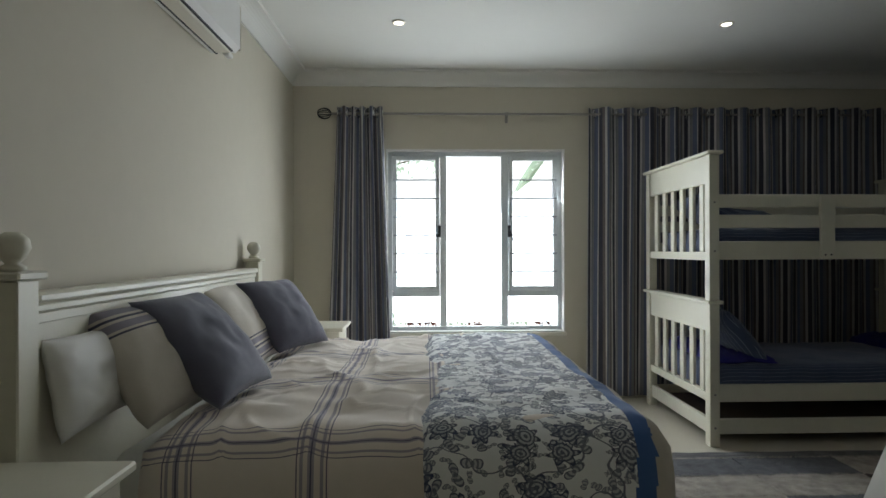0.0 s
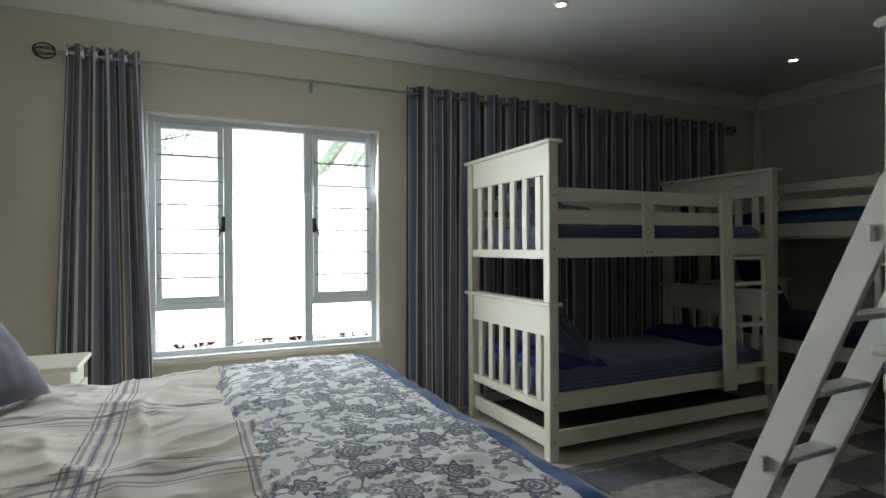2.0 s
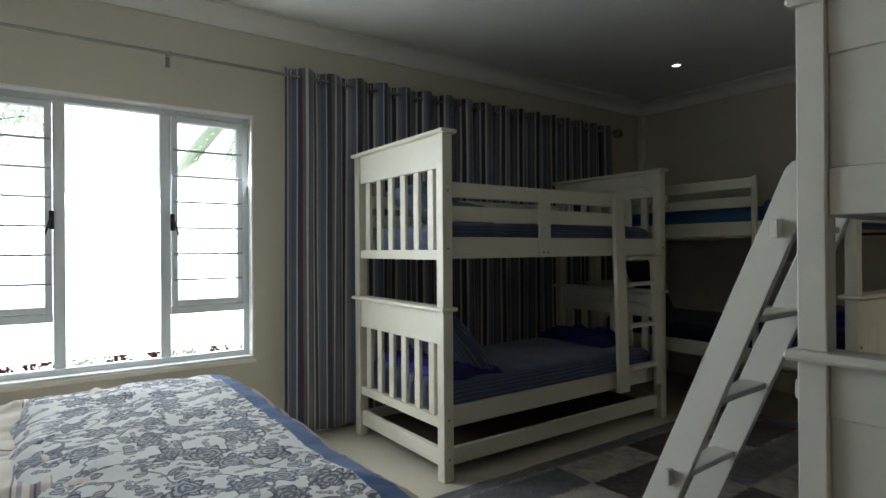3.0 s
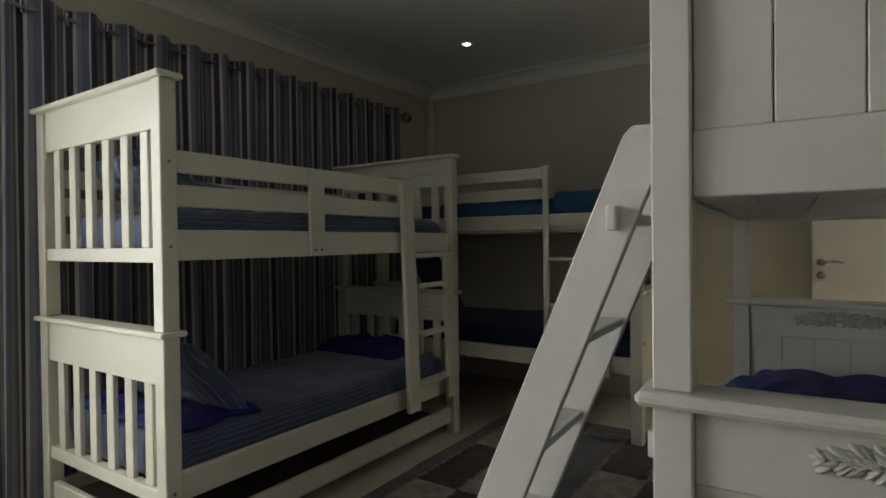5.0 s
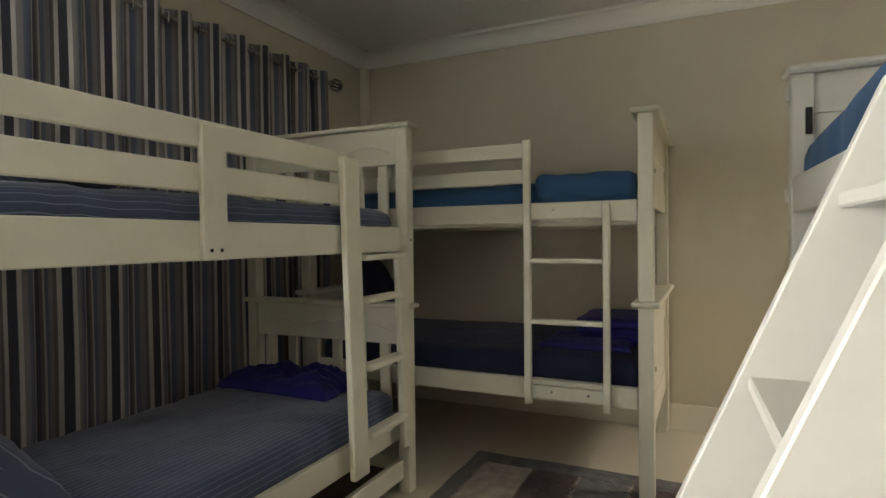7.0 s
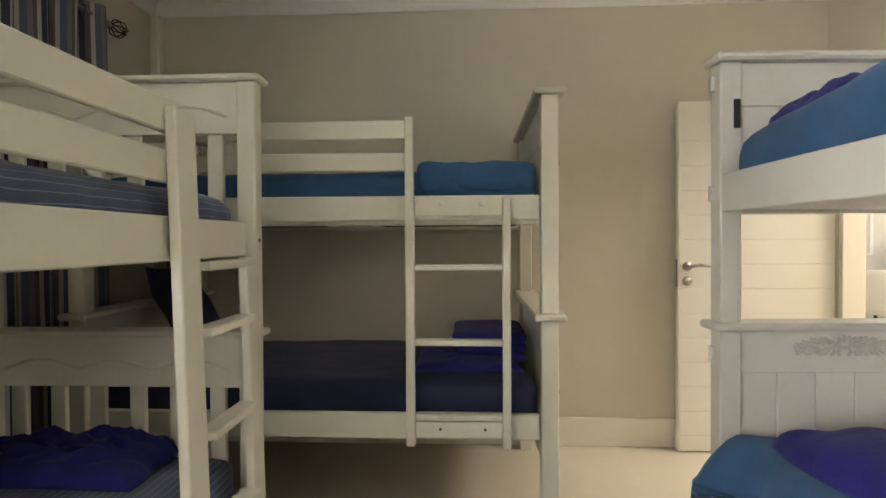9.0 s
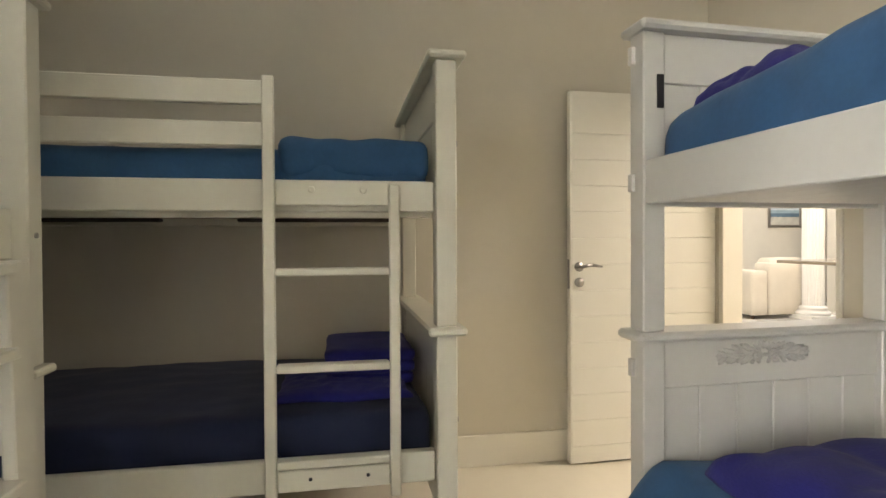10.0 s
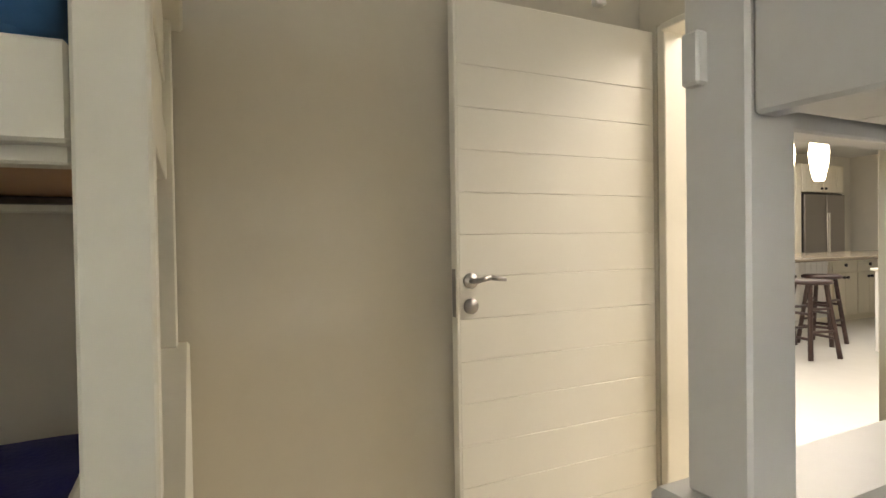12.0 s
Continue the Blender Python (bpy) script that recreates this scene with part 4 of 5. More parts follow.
def floral_cotton():
    m = mat("floral_quilt_cotton", (0.86, 0.87, 0.87), 0.95, vary=0.04, bump=0.4, bump_scale=40, sheen=0.2)
    t = m.node_tree
    n, l = t.nodes, t.links
    p = n["Principled BSDF"]
    co = n.new("ShaderNodeTexCoord")

    def math_(op, a, b=None, c=None):
        k = n.new("ShaderNodeMath")
        k.operation = op
        for i, v in enumerate((a, b, c)):
            if v is None:
                continue
            if isinstance(v, (int, float)):
                k.inputs[i].default_value = v
            else:
                l.new(v, k.inputs[i])
        return k.outputs[0]

    nz = n.new("ShaderNodeTexNoise")
    nz.inputs["Scale"].default_value = 9
    l.new(co.outputs["UV"], nz.inputs["Vector"])
    add = n.new("ShaderNodeMixRGB")
    add.blend_type = "ADD"
    add.inputs[0].default_value = 0.05
    l.new(co.outputs["UV"], add.inputs[1])
    l.new(nz.outputs["Color"], add.inputs[2])
    masks = []
    for scale, petals, size, wob in ((7.5, 7, 0.3, 0.08), (13, 2, 0.24, 0.18), (21, 2, 0.22, 0.15)):
        v = n.new("ShaderNodeTexVoronoi")
        v.voronoi_dimensions = "2D"
        v.inputs["Scale"].default_value = scale
        v.inputs["Randomness"].default_value = 0.8
        l.new(add.outputs[0], v.inputs["Vector"])
        sub = n.new("ShaderNodeVectorMath")
        sub.operation = "SUBTRACT"
        l.new(add.outputs[0], sub.inputs[0])
        l.new(v.outputs["Position"], sub.inputs[1])
        s3 = n.new("ShaderNodeSeparateXYZ")
        l.new(sub.outputs[0], s3.inputs[0])
        ang = math_("ARCTAN2", s3.outputs[1], s3.outputs[0])
        sc = n.new("ShaderNodeSeparateColor")
        l.new(v.outputs["Color"], sc.inputs[0])
        wave = math_("SINE", math_("MULTIPLY_ADD", ang, petals, math_("MULTIPLY", sc.outputs[0], 6.28)))
        lim = math_("MULTIPLY_ADD", wave, wob, size)
        d = v.outputs["Distance"]
        inside = math_("LESS_THAN", d, lim)
        edge = math_("LESS_THAN", math_("ABSOLUTE", math_("SUBTRACT", d, lim)), 0.03)
        rings = math_("GREATER_THAN", math_("SINE", math_("MULTIPLY", d, 60 if petals > 2 else 34)), 0.1)
        keep = math_("GREATER_THAN", sc.outputs[1], 0.08 if petals > 2 else 0.2)
        tone = math_("MULTIPLY", math_("MAXIMUM", math_("MULTIPLY", inside, math_("MULTIPLY_ADD", rings, 0.45, 0.42)), math_("MULTIPLY", edge, 0.95)), keep)
        masks.append(tone)
    vn = n.new("ShaderNodeTexNoise")
    vn.inputs["Scale"].default_value, vn.inputs["Detail"].default_value = 5.5, 1
    l.new(co.outputs["UV"], vn.inputs["Vector"])
    vine = math_("LESS_THAN", math_("ABSOLUTE", math_("SUBTRACT", vn.outputs[0], 0.5)), 0.008)
    tot = math_("MAXIMUM", math_("MAXIMUM", masks[0], math_("MULTIPLY", masks[1], 0.9)), math_("MAXIMUM", math_("MULTIPLY", masks[2], 0.8), math_("MULTIPLY", vine, 0.8)))
    blot = n.new("ShaderNodeTexNoise")
    blot.inputs["Scale"].default_value = 3
    l.new(co.outputs["UV"], blot.inputs["Vector"])
    r = ramp(t, [(0.35, (0.02, 0.04, 0.13)), (0.65, (0.035, 0.045, 0.085))])
    l.new(blot.outputs[0], r.inputs[0])
    mx = n.new("ShaderNodeMixRGB")
    l.new(tot, mx.inputs[0])
    l.new(p.inputs["Base Color"].links[0].from_socket, mx.inputs[1])
    l.new(r.outputs[0], mx.inputs[2])
    l.new(mx.outputs[0], p.inputs["Base Color"])
    return m


def rumple(bm, amp, freq, flare=0.0):
    """Soft creases on a cloth's upper side; flare lets its hanging foot swing out."""
    for v in bm.verts:
        c = v.co
        k = noise.noise(Vector((c.x * freq, c.y * freq * 0.6, 2.0)))
        crease = (1 - min(1.0, abs(k) * 7)) ** 2
        k2 = noise.noise(Vector((c.x * freq * 0.7 + 9, c.y * freq * 1.8, 5.0)))
        crease += 0.7 * (1 - min(1.0, abs(k2) * 8)) ** 2
        if c.z > 0.5:
            c.z += amp * (crease - 0.4)
        else:
            c.y += amp * (crease - 0.4) * (-1 if c.y < 3 else 1)
        if flare and c.x > 0.9 and c.z < 0.66:
            d = (0.66 - c.z) / 0.46
            c.x += flare * min(1.0, (c.x - 0.9) / 0.4) * math.sqrt(d)
    return bm


M_DUVET = check_cotton()
M_THROW = floral_cotton()
M_BAND = mat("blue_border_cotton", (0.045, 0.115, 0.31), 0.9, vary=0.08, bump=0.3, bump_scale=60, sheen=0.2)
M_BACK = mat("cream_quilt_backing", (0.5, 0.46, 0.4), 0.95, vary=0.08, bump=0.4, bump_scale=20)
bedding("duvet", "cream duvet with grey-blue woven check lines on the double bed", rumple(soft_slab(WX + 0.21, BX1 - 0.02, BY0 - 0.03, BY1 + 0.02, 0.28, 0.705, 0.11, 130, 130, 0.015, 10, 0.03, 2.6), 0.014, 3.2), M_DUVET)


def quilt():
    th = thing("quilt", "blue and white floral quilt folded over the double bed's foot", "quilt")
    bm = rumple(soft_slab(0.5, BX1 + 0.02, BY0 - 0.05, BY1 + 0.05, 0.2, 0.73, 0.12, 90, 120, 0.012, 11, 0.014, 3), 0.007, 3.5, 0.035)
    full = bm
    me = bpy.data.meshes.new("quilt_whole")
    full.to_mesh(me)
    full.free()
    for nm, test, mt in (("floral_top", lambda c: c.x < BX1 - 0.115, M_THROW), ("blue_border", lambda c: BX1 - 0.115 <= c.x < BX1 - 0.055, M_BAND), ("backing", lambda c: c.x >= BX1 - 0.055, M_BACK)):
        b = bmesh.new()
        b.from_mesh(me)
        bmesh.ops.delete(b, geom=[f for f in b.faces if not test(f.calc_center_median())], context="FACES")
        part(nm, b, mt, th, smooth=True)
    bpy.data.meshes.remove(me)


quilt()


def nightstand(y0, y1, x1):
    t = thing("nightstand", "cream painted wooden nightstand beside the double bed", "nightstand", "nightstands")
    part("tabletop", B(WX + 0.02, x1, y0, y1, 0.72, 0.745, 0.006), M_CREAM, t)
    part("body", B(WX + 0.04, x1 - 0.03, y0 + 0.02, y1 - 0.02, 0.08, 0.72, 0.004), M_CREAM, t)
    for z in (0.2, 0.43):
        dw = part("drawer", B(x1 - 0.029, x1 - 0.012, y0 + 0.04, y1 - 0.04, z, z + 0.2, 0.004), M_CREAM, t)
        part("knob", cyl(bmesh.new(), (x1 - 0.012, (y0 + y1) / 2, z + 0.1), (x1 + 0.01, (y0 + y1) / 2, z + 0.1), 0.013, 0.016), M_CREAM, dw)
    for y in (y0 + 0.03, y1 - 0.08):
        for x in (WX + 0.05, x1 - 0.09):
            part("leg", B(x, x + 0.05, y, y + 0.05, 0, 0.08), M_CREAM, t)
    return t


nightstand(1.46, 1.88, -0.165)
nightstand(4.17, 4.56, 0.0)

# ---- cushions ----
M_PILLOW = mat("cream_pillow_cotton", (0.62, 0.57, 0.5), 0.93, vary=0.05, scale=8, bump=0.3, bump_scale=26, sheen=0.2)
tp = M_PILLOW.node_tree
cp_ = tp.nodes.new("ShaderNodeTexCoord")
xp = tp.nodes.new("ShaderNodeSeparateXYZ")
tp.links.new(cp_.outputs["UV"], xp.inputs[0])
colp = tp.nodes["Principled BSDF"].inputs["Base Color"].links[0].from_socket
for spots, tone in (([(0.66, 0.026), (0.77, 0.026)], (0.27, 0.25, 0.3)), ([(0.715, 0.009), (0.61, 0.007), (0.82, 0.007)], (0.08, 0.08, 0.12))):
    mp = tp.nodes.new("ShaderNodeMixRGB")
    tp.links.new(band_mask(tp, xp.outputs[0], 0.5, spots), mp.inputs[0])
    tp.links.new(colp, mp.inputs[1])
    mp.inputs[2].default_value = (*tone, 1)
    colp = mp.outputs[0]
tp.links.new(colp, tp.nodes["Principled BSDF"].inputs["Base Color"])
for (x, y, z, rx, ry, rz), w, h, mt, lb in (
    ((-0.28, 2.62, 0.905, 0, 48, -6), 0.48, 0.46, M_SLATE, "slate blue linen scatter cushion leaning on the pillows"),
    ((-0.25, 3.64, 0.905, 0, 50, -26), 0.46, 0.42, M_SLATE, "slate blue linen scatter cushion leaning on the pillows"),
    ((-0.385, 2.46, 0.895, 0, 57, -6), 0.42, 0.5, M_PILLOW, "cream pillow with grey-blue woven stripes"),
    ((-0.41, 3.4, 0.88, 0, -58, 182), 0.48, 0.58, M_PILLOW, "cream pillow with grey-blue woven stripes"),
    ((-0.455, 2.2, 0.885, 0, 80, 3), 0.28, 0.42, M_PLAINWHITE, "white pillow leaning on the headboard"),
    ((-0.44, 3.22, 0.85, 0, 66, -3), 0.42, 0.56, M_PLAINWHITE, "white pillow leaning on the headboard"),
):
    bedding("cushion" if mt is M_SLATE else "pillow", lb, cushion(w, h, 0.17 if mt is not M_PLAINWHITE else 0.1, x * 3 + y, n=30, crumple=0.007, m=pose(x, y, z, rx, ry, rz)), mt, "cushions" if mt is M_SLATE else "")

# ---- air conditioner ----
ac = thing("air_conditioner", "white wall-mounted split air conditioner above the double bed", "air conditioner")
part("casing", B(WX + 0.001, WX + 0.17, 2.54, 3.37, 2.25, 2.52, 0.025), M_PLAINWHITE, ac)
part("air_flap", B(WX + 0.065, WX + 0.135, 2.57, 3.3, 2.236, 2.247, 0.003), M_TRIM, ac)
part("air_outlet", B(WX + 0.139, WX + 0.149, 2.57, 3.3, 2.243, 2.249, 0.0), M_DARK, ac)
part("air_outlet", B(WX + 0.05, WX + 0.06, 2.57, 3.34, 2.243, 2.249, 0.0), M_DARK, ac)
part("side_cap", B(WX + 0.02, WX + 0.165, 3.371, 3.378, 2.27, 2.5, 0.004), M_TRIM, ac)
part("pivot", B(WX + 0.1, WX + 0.13, 3.3, 3.36, 2.225, 2.248, 0.004), M_PLAINWHITE, ac)

# ---- door ----
hx, hy = 5.722, SY + 0.004
ang = 91.4
dr = tagged(new("door_1"), "white painted door with horizontal grooves, standing open", kind="structure")
dr.matrix_world = pose(hx, hy, 0, 0, 0, ang)
cuts = [0.008] + [0.1 + 0.1418 * k for k in range(13)] + [2.03]
for z0, z1 in zip(cuts, cuts[1:]):
    part("door_board", B(0, 0.88, -0.02, 0.02, z0 + 0.0006, z1 - 0.0004, 0.0018), M_DOOR, dr)
part("door_edge", B(0.8805, 0.89, -0.02, 0.02, 0.008, 2.03, 0.002), M_DOOR, dr)
part("lock_plate", B(0.89, 0.892, -0.011, 0.011, 0.96, 1.12, 0), M_STEEL, dr)
for sy in (-1, 1):
    bm = bmesh.new()
    for z in (1.08, 0.995):
        cyl(bm, (0.84, sy * 0.02, z), (0.84, sy * 0.03, z), 0.026, seg=24)
    cyl(bm, (0.84, sy * 0.03, 1.08), (0.84, sy * 0.06, 1.08), 0.009)
    cyl(bm, (0.84, sy * 0.058, 1.08), (0.78, sy * 0.056, 1.09), 0.009)
    cyl(bm, (0.78, sy * 0.056, 1.09), (0.72, sy * 0.052, 1.08), 0.009, 0.006)
    part("door_handle", bm, M_STEEL, dr, "brushed steel lever handle with round keyhole plate", True)
df = tagged(new("door_frame"), "white painted door frame", kind="structure")
part("jamb", B(D0 + 0.002, D0 + 0.03, SY - TS - 0.012, SY + 0.012, 0, DH - 0.002), M_TRIM, df)
part("jamb", B(D1 - 0.04, D1 - 0.002, SY - TS - 0.012, SY - 0.004, 0, DH - 0.002), M_TRIM, df)
part("head_jamb", B(D0 + 0.031, D1 - 0.031, SY - TS - 0.012, SY + 0.008, DH - 0.03, DH - 0.002), M_TRIM, df)
for x in (D0 - 0.05, D1 + 0.002):
    part("architrave", B(x, x + 0.05, SY - TS - 0.02, SY - TS - 0.001, 0, DH + 0.05), M_TRIM, df)
part("architrave", B(D0 + 0.001, D1, SY - TS - 0.02, SY - TS - 0.001, DH, DH + 0.05), M_TRIM, df)
struct("trim_corner", B(EX - 0.06, EX - 0.002, NY - 0.06, NY - 0.002, 0.17, CORN), M_TRIM, "white boxed pipe in the room corner")
dc = thing("sensor", "small white alarm sensor on the wall above the door", "sensor")
part("casing", B(EX - 0.04, EX - 0.001, 1.36, 1.41, 2.12, 2.2, 0.006), M_PLAINWHITE, dc)

# ---- rug ----
def woven(name, col, vary):
    m = mat(name, col, 0.98, vary=vary, scale=14, bump=0.9, bump_scale=160, sheen=0.1)
    t = m.node_tree
    n, l = t.nodes, t.links
    w = n.new("ShaderNodeTexWave")
    w.inputs["Scale"].default_value, w.inputs["Distortion"].default_value, w.inputs["Detail"].default_value = 38, 3, 3
    w.bands_direction = "Y"
    co = n.new("ShaderNodeTexCoord")
    l.new(co.outputs["Object"], w.inputs["Vector"])
    p = n["Principled BSDF"]
    mx = n.new("ShaderNodeMixRGB")
    mx.blend_type = "MULTIPLY"
    mx.inputs[0].default_value = 0.45
    l.new(p.inputs["Base Color"].links[0].from_socket, mx.inputs[1])
    l.new(w.outputs["Color"], mx.inputs[2])
    l.new(mx.outputs[0], p.inputs["Base Color"])
    return m


RUG = [woven("rug_grey", (0.18, 0.175, 0.18), 0.5), woven("rug_brown", (0.085, 0.062, 0.055), 0.6), woven("rug_cream", (0.46, 0.41, 0.35), 0.5), woven("rug_slate", (0.13, 0.13, 0.145), 0.5)]
rg = thing("rug", "grey, brown and cream patchwork rag rug between the bunks", "rug")


def patch(x0, x1, y0, y1, k, h=0.011):
    bm = bmesh.new()
    n, m = 30, 12
    rnd = random.Random(int(x0 * 100) + k)
    vs = []
    for i in range(n + 1):
        row = []
        for j in range(m + 1):
            ex = rnd.uniform(-0.0035, 0.0035) if j in (0, m) else 0
            row.append(bm.verts.new((x0 + (x1 - x0) * i / n + (rnd.uniform(-0.003, 0.003) if i in (0, n) else 0), y0 + (y1 - y0) * j / m + ex, h + rnd.uniform(-0.0015, 0.0025))))
        vs.append(row)
    for i in range(n):
        for j in range(m):
            bm.faces.new((vs[i][j], vs[i + 1][j], vs[i + 1][j + 1], vs[i][j + 1]))
    rim = [vs[i][0] for i in range(n + 1)] + [vs[n][j] for j in range(1, m + 1)] + [vs[i][m] for i in range(n - 1, -1, -1)] + [vs[0][j] for j in range(m - 1, 0, -1)]
    low = [bm.verts.new((v.co.x, v.co.y, 0.0008)) for v in rim]
    for i in range(len(rim)):
        j = (i + 1) % len(rim)
        bm.faces.new((rim[i], low[i], low[j], rim[j]))
    part("patch", bm, RUG[k], rg)


RX0, RX1, RY0, RY1 = 1.75, 4.9, 2.4, 3.87
BW = 0.1
patch(RX0, RX1, RY1 - BW, RY1, 0)
patch(RX0, RX1, RY0, RY0 + BW, 0)
patch(RX1 - 0.13, RX1, RY0 + BW + 0.002, RY1 - BW - 0.002, 0)
order = [(3, 3, 2, 1, 2), (2, 2, 1, 2, 1), (2, 3, 2, 0, 0), (3, 2, 1, 2, 1), (0, 1, 2, 3, 2)]
rw, cw = (RY1 - RY0 - 2 * BW) / 5, (RX1 - 0.13 - RX0) / 5
for j, row in enumerate(order):
    for i, k in enumerate(row):
        yb = RY1 - BW - 0.002 - rw * j
        xa = RX0 + cw * i
        patch(xa + 0.001, xa + cw - 0.003, yb - rw + 0.004, yb, k)
# short frayed threads along the seams
bm = bmesh.new()
rnd = random.Random(5)
for j in range(6):
    y = RY1 - BW - rw * j
    for k in range(500):
        x = RX0 + (RX1 - RX0 - 0.13) * rnd.random()
        c, a = Vector((x, y + rnd.gauss(0, 0.005), 0.0135)), rnd.uniform(0, math.pi)
        d, w = Vector((math.cos(a), math.sin(a), 0.15)) * 0.011, Vector((-math.sin(a), math.cos(a), 0)) * 0.0018
        bm.faces.new([bm.verts.new(q) for q in (c - d - w, c + d - w, c + d + w, c - d + w)])
tagged(part("frayed_threads", bm, RUG[2], rg), kind="stuff")

# ---- the kitchen and living area beyond the doorway ----
earlier = set(bpy.data.objects)
KC = 2.75
bm = bmesh.new()
box(bm, EX + 0.3, 13, -10, NY, -0.1, 0, 0)
box(bm, 2.4, EX + 0.3, -10, -1.02, -0.1, 0, 0)
M_KFLOOR = mat("kitchen_floor", (0.74, 0.72, 0.66), 0.22, vary=0.03)
M_KWALL = mat("kitchen_wall_paint", (0.7, 0.67, 0.6), 0.8, vary=0.03)
M_KCAB = mat("ivory_cabinet_paint", (0.76, 0.71, 0.58), 0.4, vary=0.03)
M_TILE = mat("green_glass_tile", (0.2, 0.27, 0.19), 0.15, vary=0.12, scale=5)
M_STONE = mat("brown_granite", (0.22, 0.18, 0.13), 0.2, vary=0.3, scale=30)
M_WOOD = mat("dark_stained_wood", (0.045, 0.022, 0.018), 0.35, vary=0.3, scale=12)
M_RED = mat("red_enamel", (0.5, 0.01, 0.01), 0.25)
M_SOFA = mat("cream_slipcover", (0.62, 0.57, 0.49), 0.95, vary=0.05, bump=0.3, bump_scale=20)
struct("kitchen_floor", bm, M_KFLOOR, "pale glossy kitchen floor")
bm = bmesh.new()
box(bm, 12.2, 12.4, -10, 2, 0, KC, 0)
box(bm, 10.93, 11.1, -9.2, -4.62, 0, KC, 0)
box(bm, 2.4, 10.93, -9.2, -9.0, 0, KC, 0)
box(bm, 2.44, 2.6, -9.0, -0.93, 0, KC, 0)
box(bm, 2.22, 2.44, -0.93, -0.72, 0, KC, 0)
box(bm, EX + T, 12.2, 1.41, 1.63, 0, KC, 0)
struct("kitchen_wall", bm, M_KWALL, "pale painted walls of the kitchen and living area")
bm = bmesh.new()
box(bm, 2.4, 12.4, -10, SY - TS + 0.28, KC, KC + 0.1, 0)
box(bm, EX + T, 12.4, SY - TS, 2, KC, KC + 0.1, 0)
struct("kitchen_ceiling", bm, M_CEIL, "white ceiling")

col = thing("column", "white round plaster column with a moulded base", "column", "", (10.3, -3.58, 0))
part("plinth", B(-0.24, 0.24, -0.24, 0.24, 0, 0.07, 0.01), M_PLAINWHITE, col)
part("base_moulding", lathe(bmesh.new(), [(0.23, 0.07), (0.24, 0.1), (0.22, 0.13), (0.185, 0.145), (0.2, 0.17), (0.18, 0.2), (0.155, 0.21)], 0, 0, 0, 32), M_PLAINWHITE, col, smooth=True)
bm = bmesh.new()
rings = []
for z in (0.21, KC):
    rings.append([bm.verts.new(((0.15 - 0.008 * (k % 2)) * math.cos(k * math.pi / 24), (0.15 - 0.008 * (k % 2)) * math.sin(k * math.pi / 24), z)) for k in range(48)])
for k in range(48):
    bm.faces.new((rings[0][k], rings[0][(k + 1) % 48], rings[1][(k + 1) % 48], rings[1][k]))
part("shaft", bm, M_PLAINWHITE, col)

sf = thing("sofa", "cream slipcovered sofa with loose cushions, seen from its end", "sofa")
part("arm", soft_slab(10.4, 11.5, -2.89, -2.6, 0.06, 0.74, 0.04, seed=21), M_SOFA, sf, smooth=True)
part("back", soft_slab(10.4, 10.75, -3.75, -2.9, 0.06, 0.86, 0.05, seed=22), M_SOFA, sf, smooth=True)
part("seat", soft_slab(10.7, 11.45, -3.75, -2.96, 0.06, 0.45, 0.06, seed=23), M_SOFA, sf, smooth=True)
part("back_cushion", soft_slab(10.45, 10.8, -3.6, -2.98, 0.45, 0.93, 0.08, seed=24), M_SOFA, sf, smooth=True)
for x in (10.5, 11.4):
    for y in (-3.65, -2.7):
        part("leg", cyl(bmesh.new(), (x, y, 0), (x, y, 0.08), 0.025), M_WOOD, sf)

stl = thing("side_table", "dark wooden side table with a lamp beside the sofa", "side table")
part("tabletop", B(11.6, 12.1, -3.6, -3.1, 0.66, 0.69), M_WOOD, stl)
for x in (11.63, 12.03):
    for y in (-3.57, -3.17):
        part("leg", B(x, x + 0.04, y, y + 0.04, 0, 0.66), M_WOOD, stl)
tl = thing("table_lamp", "white table lamp with a cone shade on the side table", "table lamp", "", (11.85, -3.35, 0.69))
part("lamp_base", lathe(bmesh.new(), [(0.07, 0), (0.08, 0.05), (0.1, 0.15), (0.05, 0.27), (0.02, 0.32)], 0, 0, 0), M_PLAINWHITE, tl, smooth=True)
part("shade", lathe(bmesh.new(), [(0.17, 0.33), (0.11, 0.55)], 0, 0, 0), M_PLAINWHITE, tl, smooth=True)

bw = tagged(new("window_2"), "white framed living room window with a lowered slatted blind", kind="structure")
part("window_frame", ring_frame(bmesh.new(), 0, 1.0, 0.95, 2.2, 0, 0.05, 0.05), M_PLAINWHITE, bw)
M_PANEGLOW = emitter("daylight_pane", (0.95, 0.97, 1.0), 1.6)
part("pane", B(0.05, 0.95, 0.03, 0.04, 1.0, 2.15, 0), M_PANEGLOW, bw)
for k in range(26):
    part("blind_slat", B(0.05, 0.95, -0.03, -0.005, 1.02 + k * 0.044, 1.024 + k * 0.044, 0, Matrix.Rotation(0, 4, "X")), M_PLAINWHITE, bw)
bw.matrix_world = Matrix.Translation((12.19, -2.2, 0)) @ Euler((0, 0, radians(-90))).to_matrix().to_4x4()

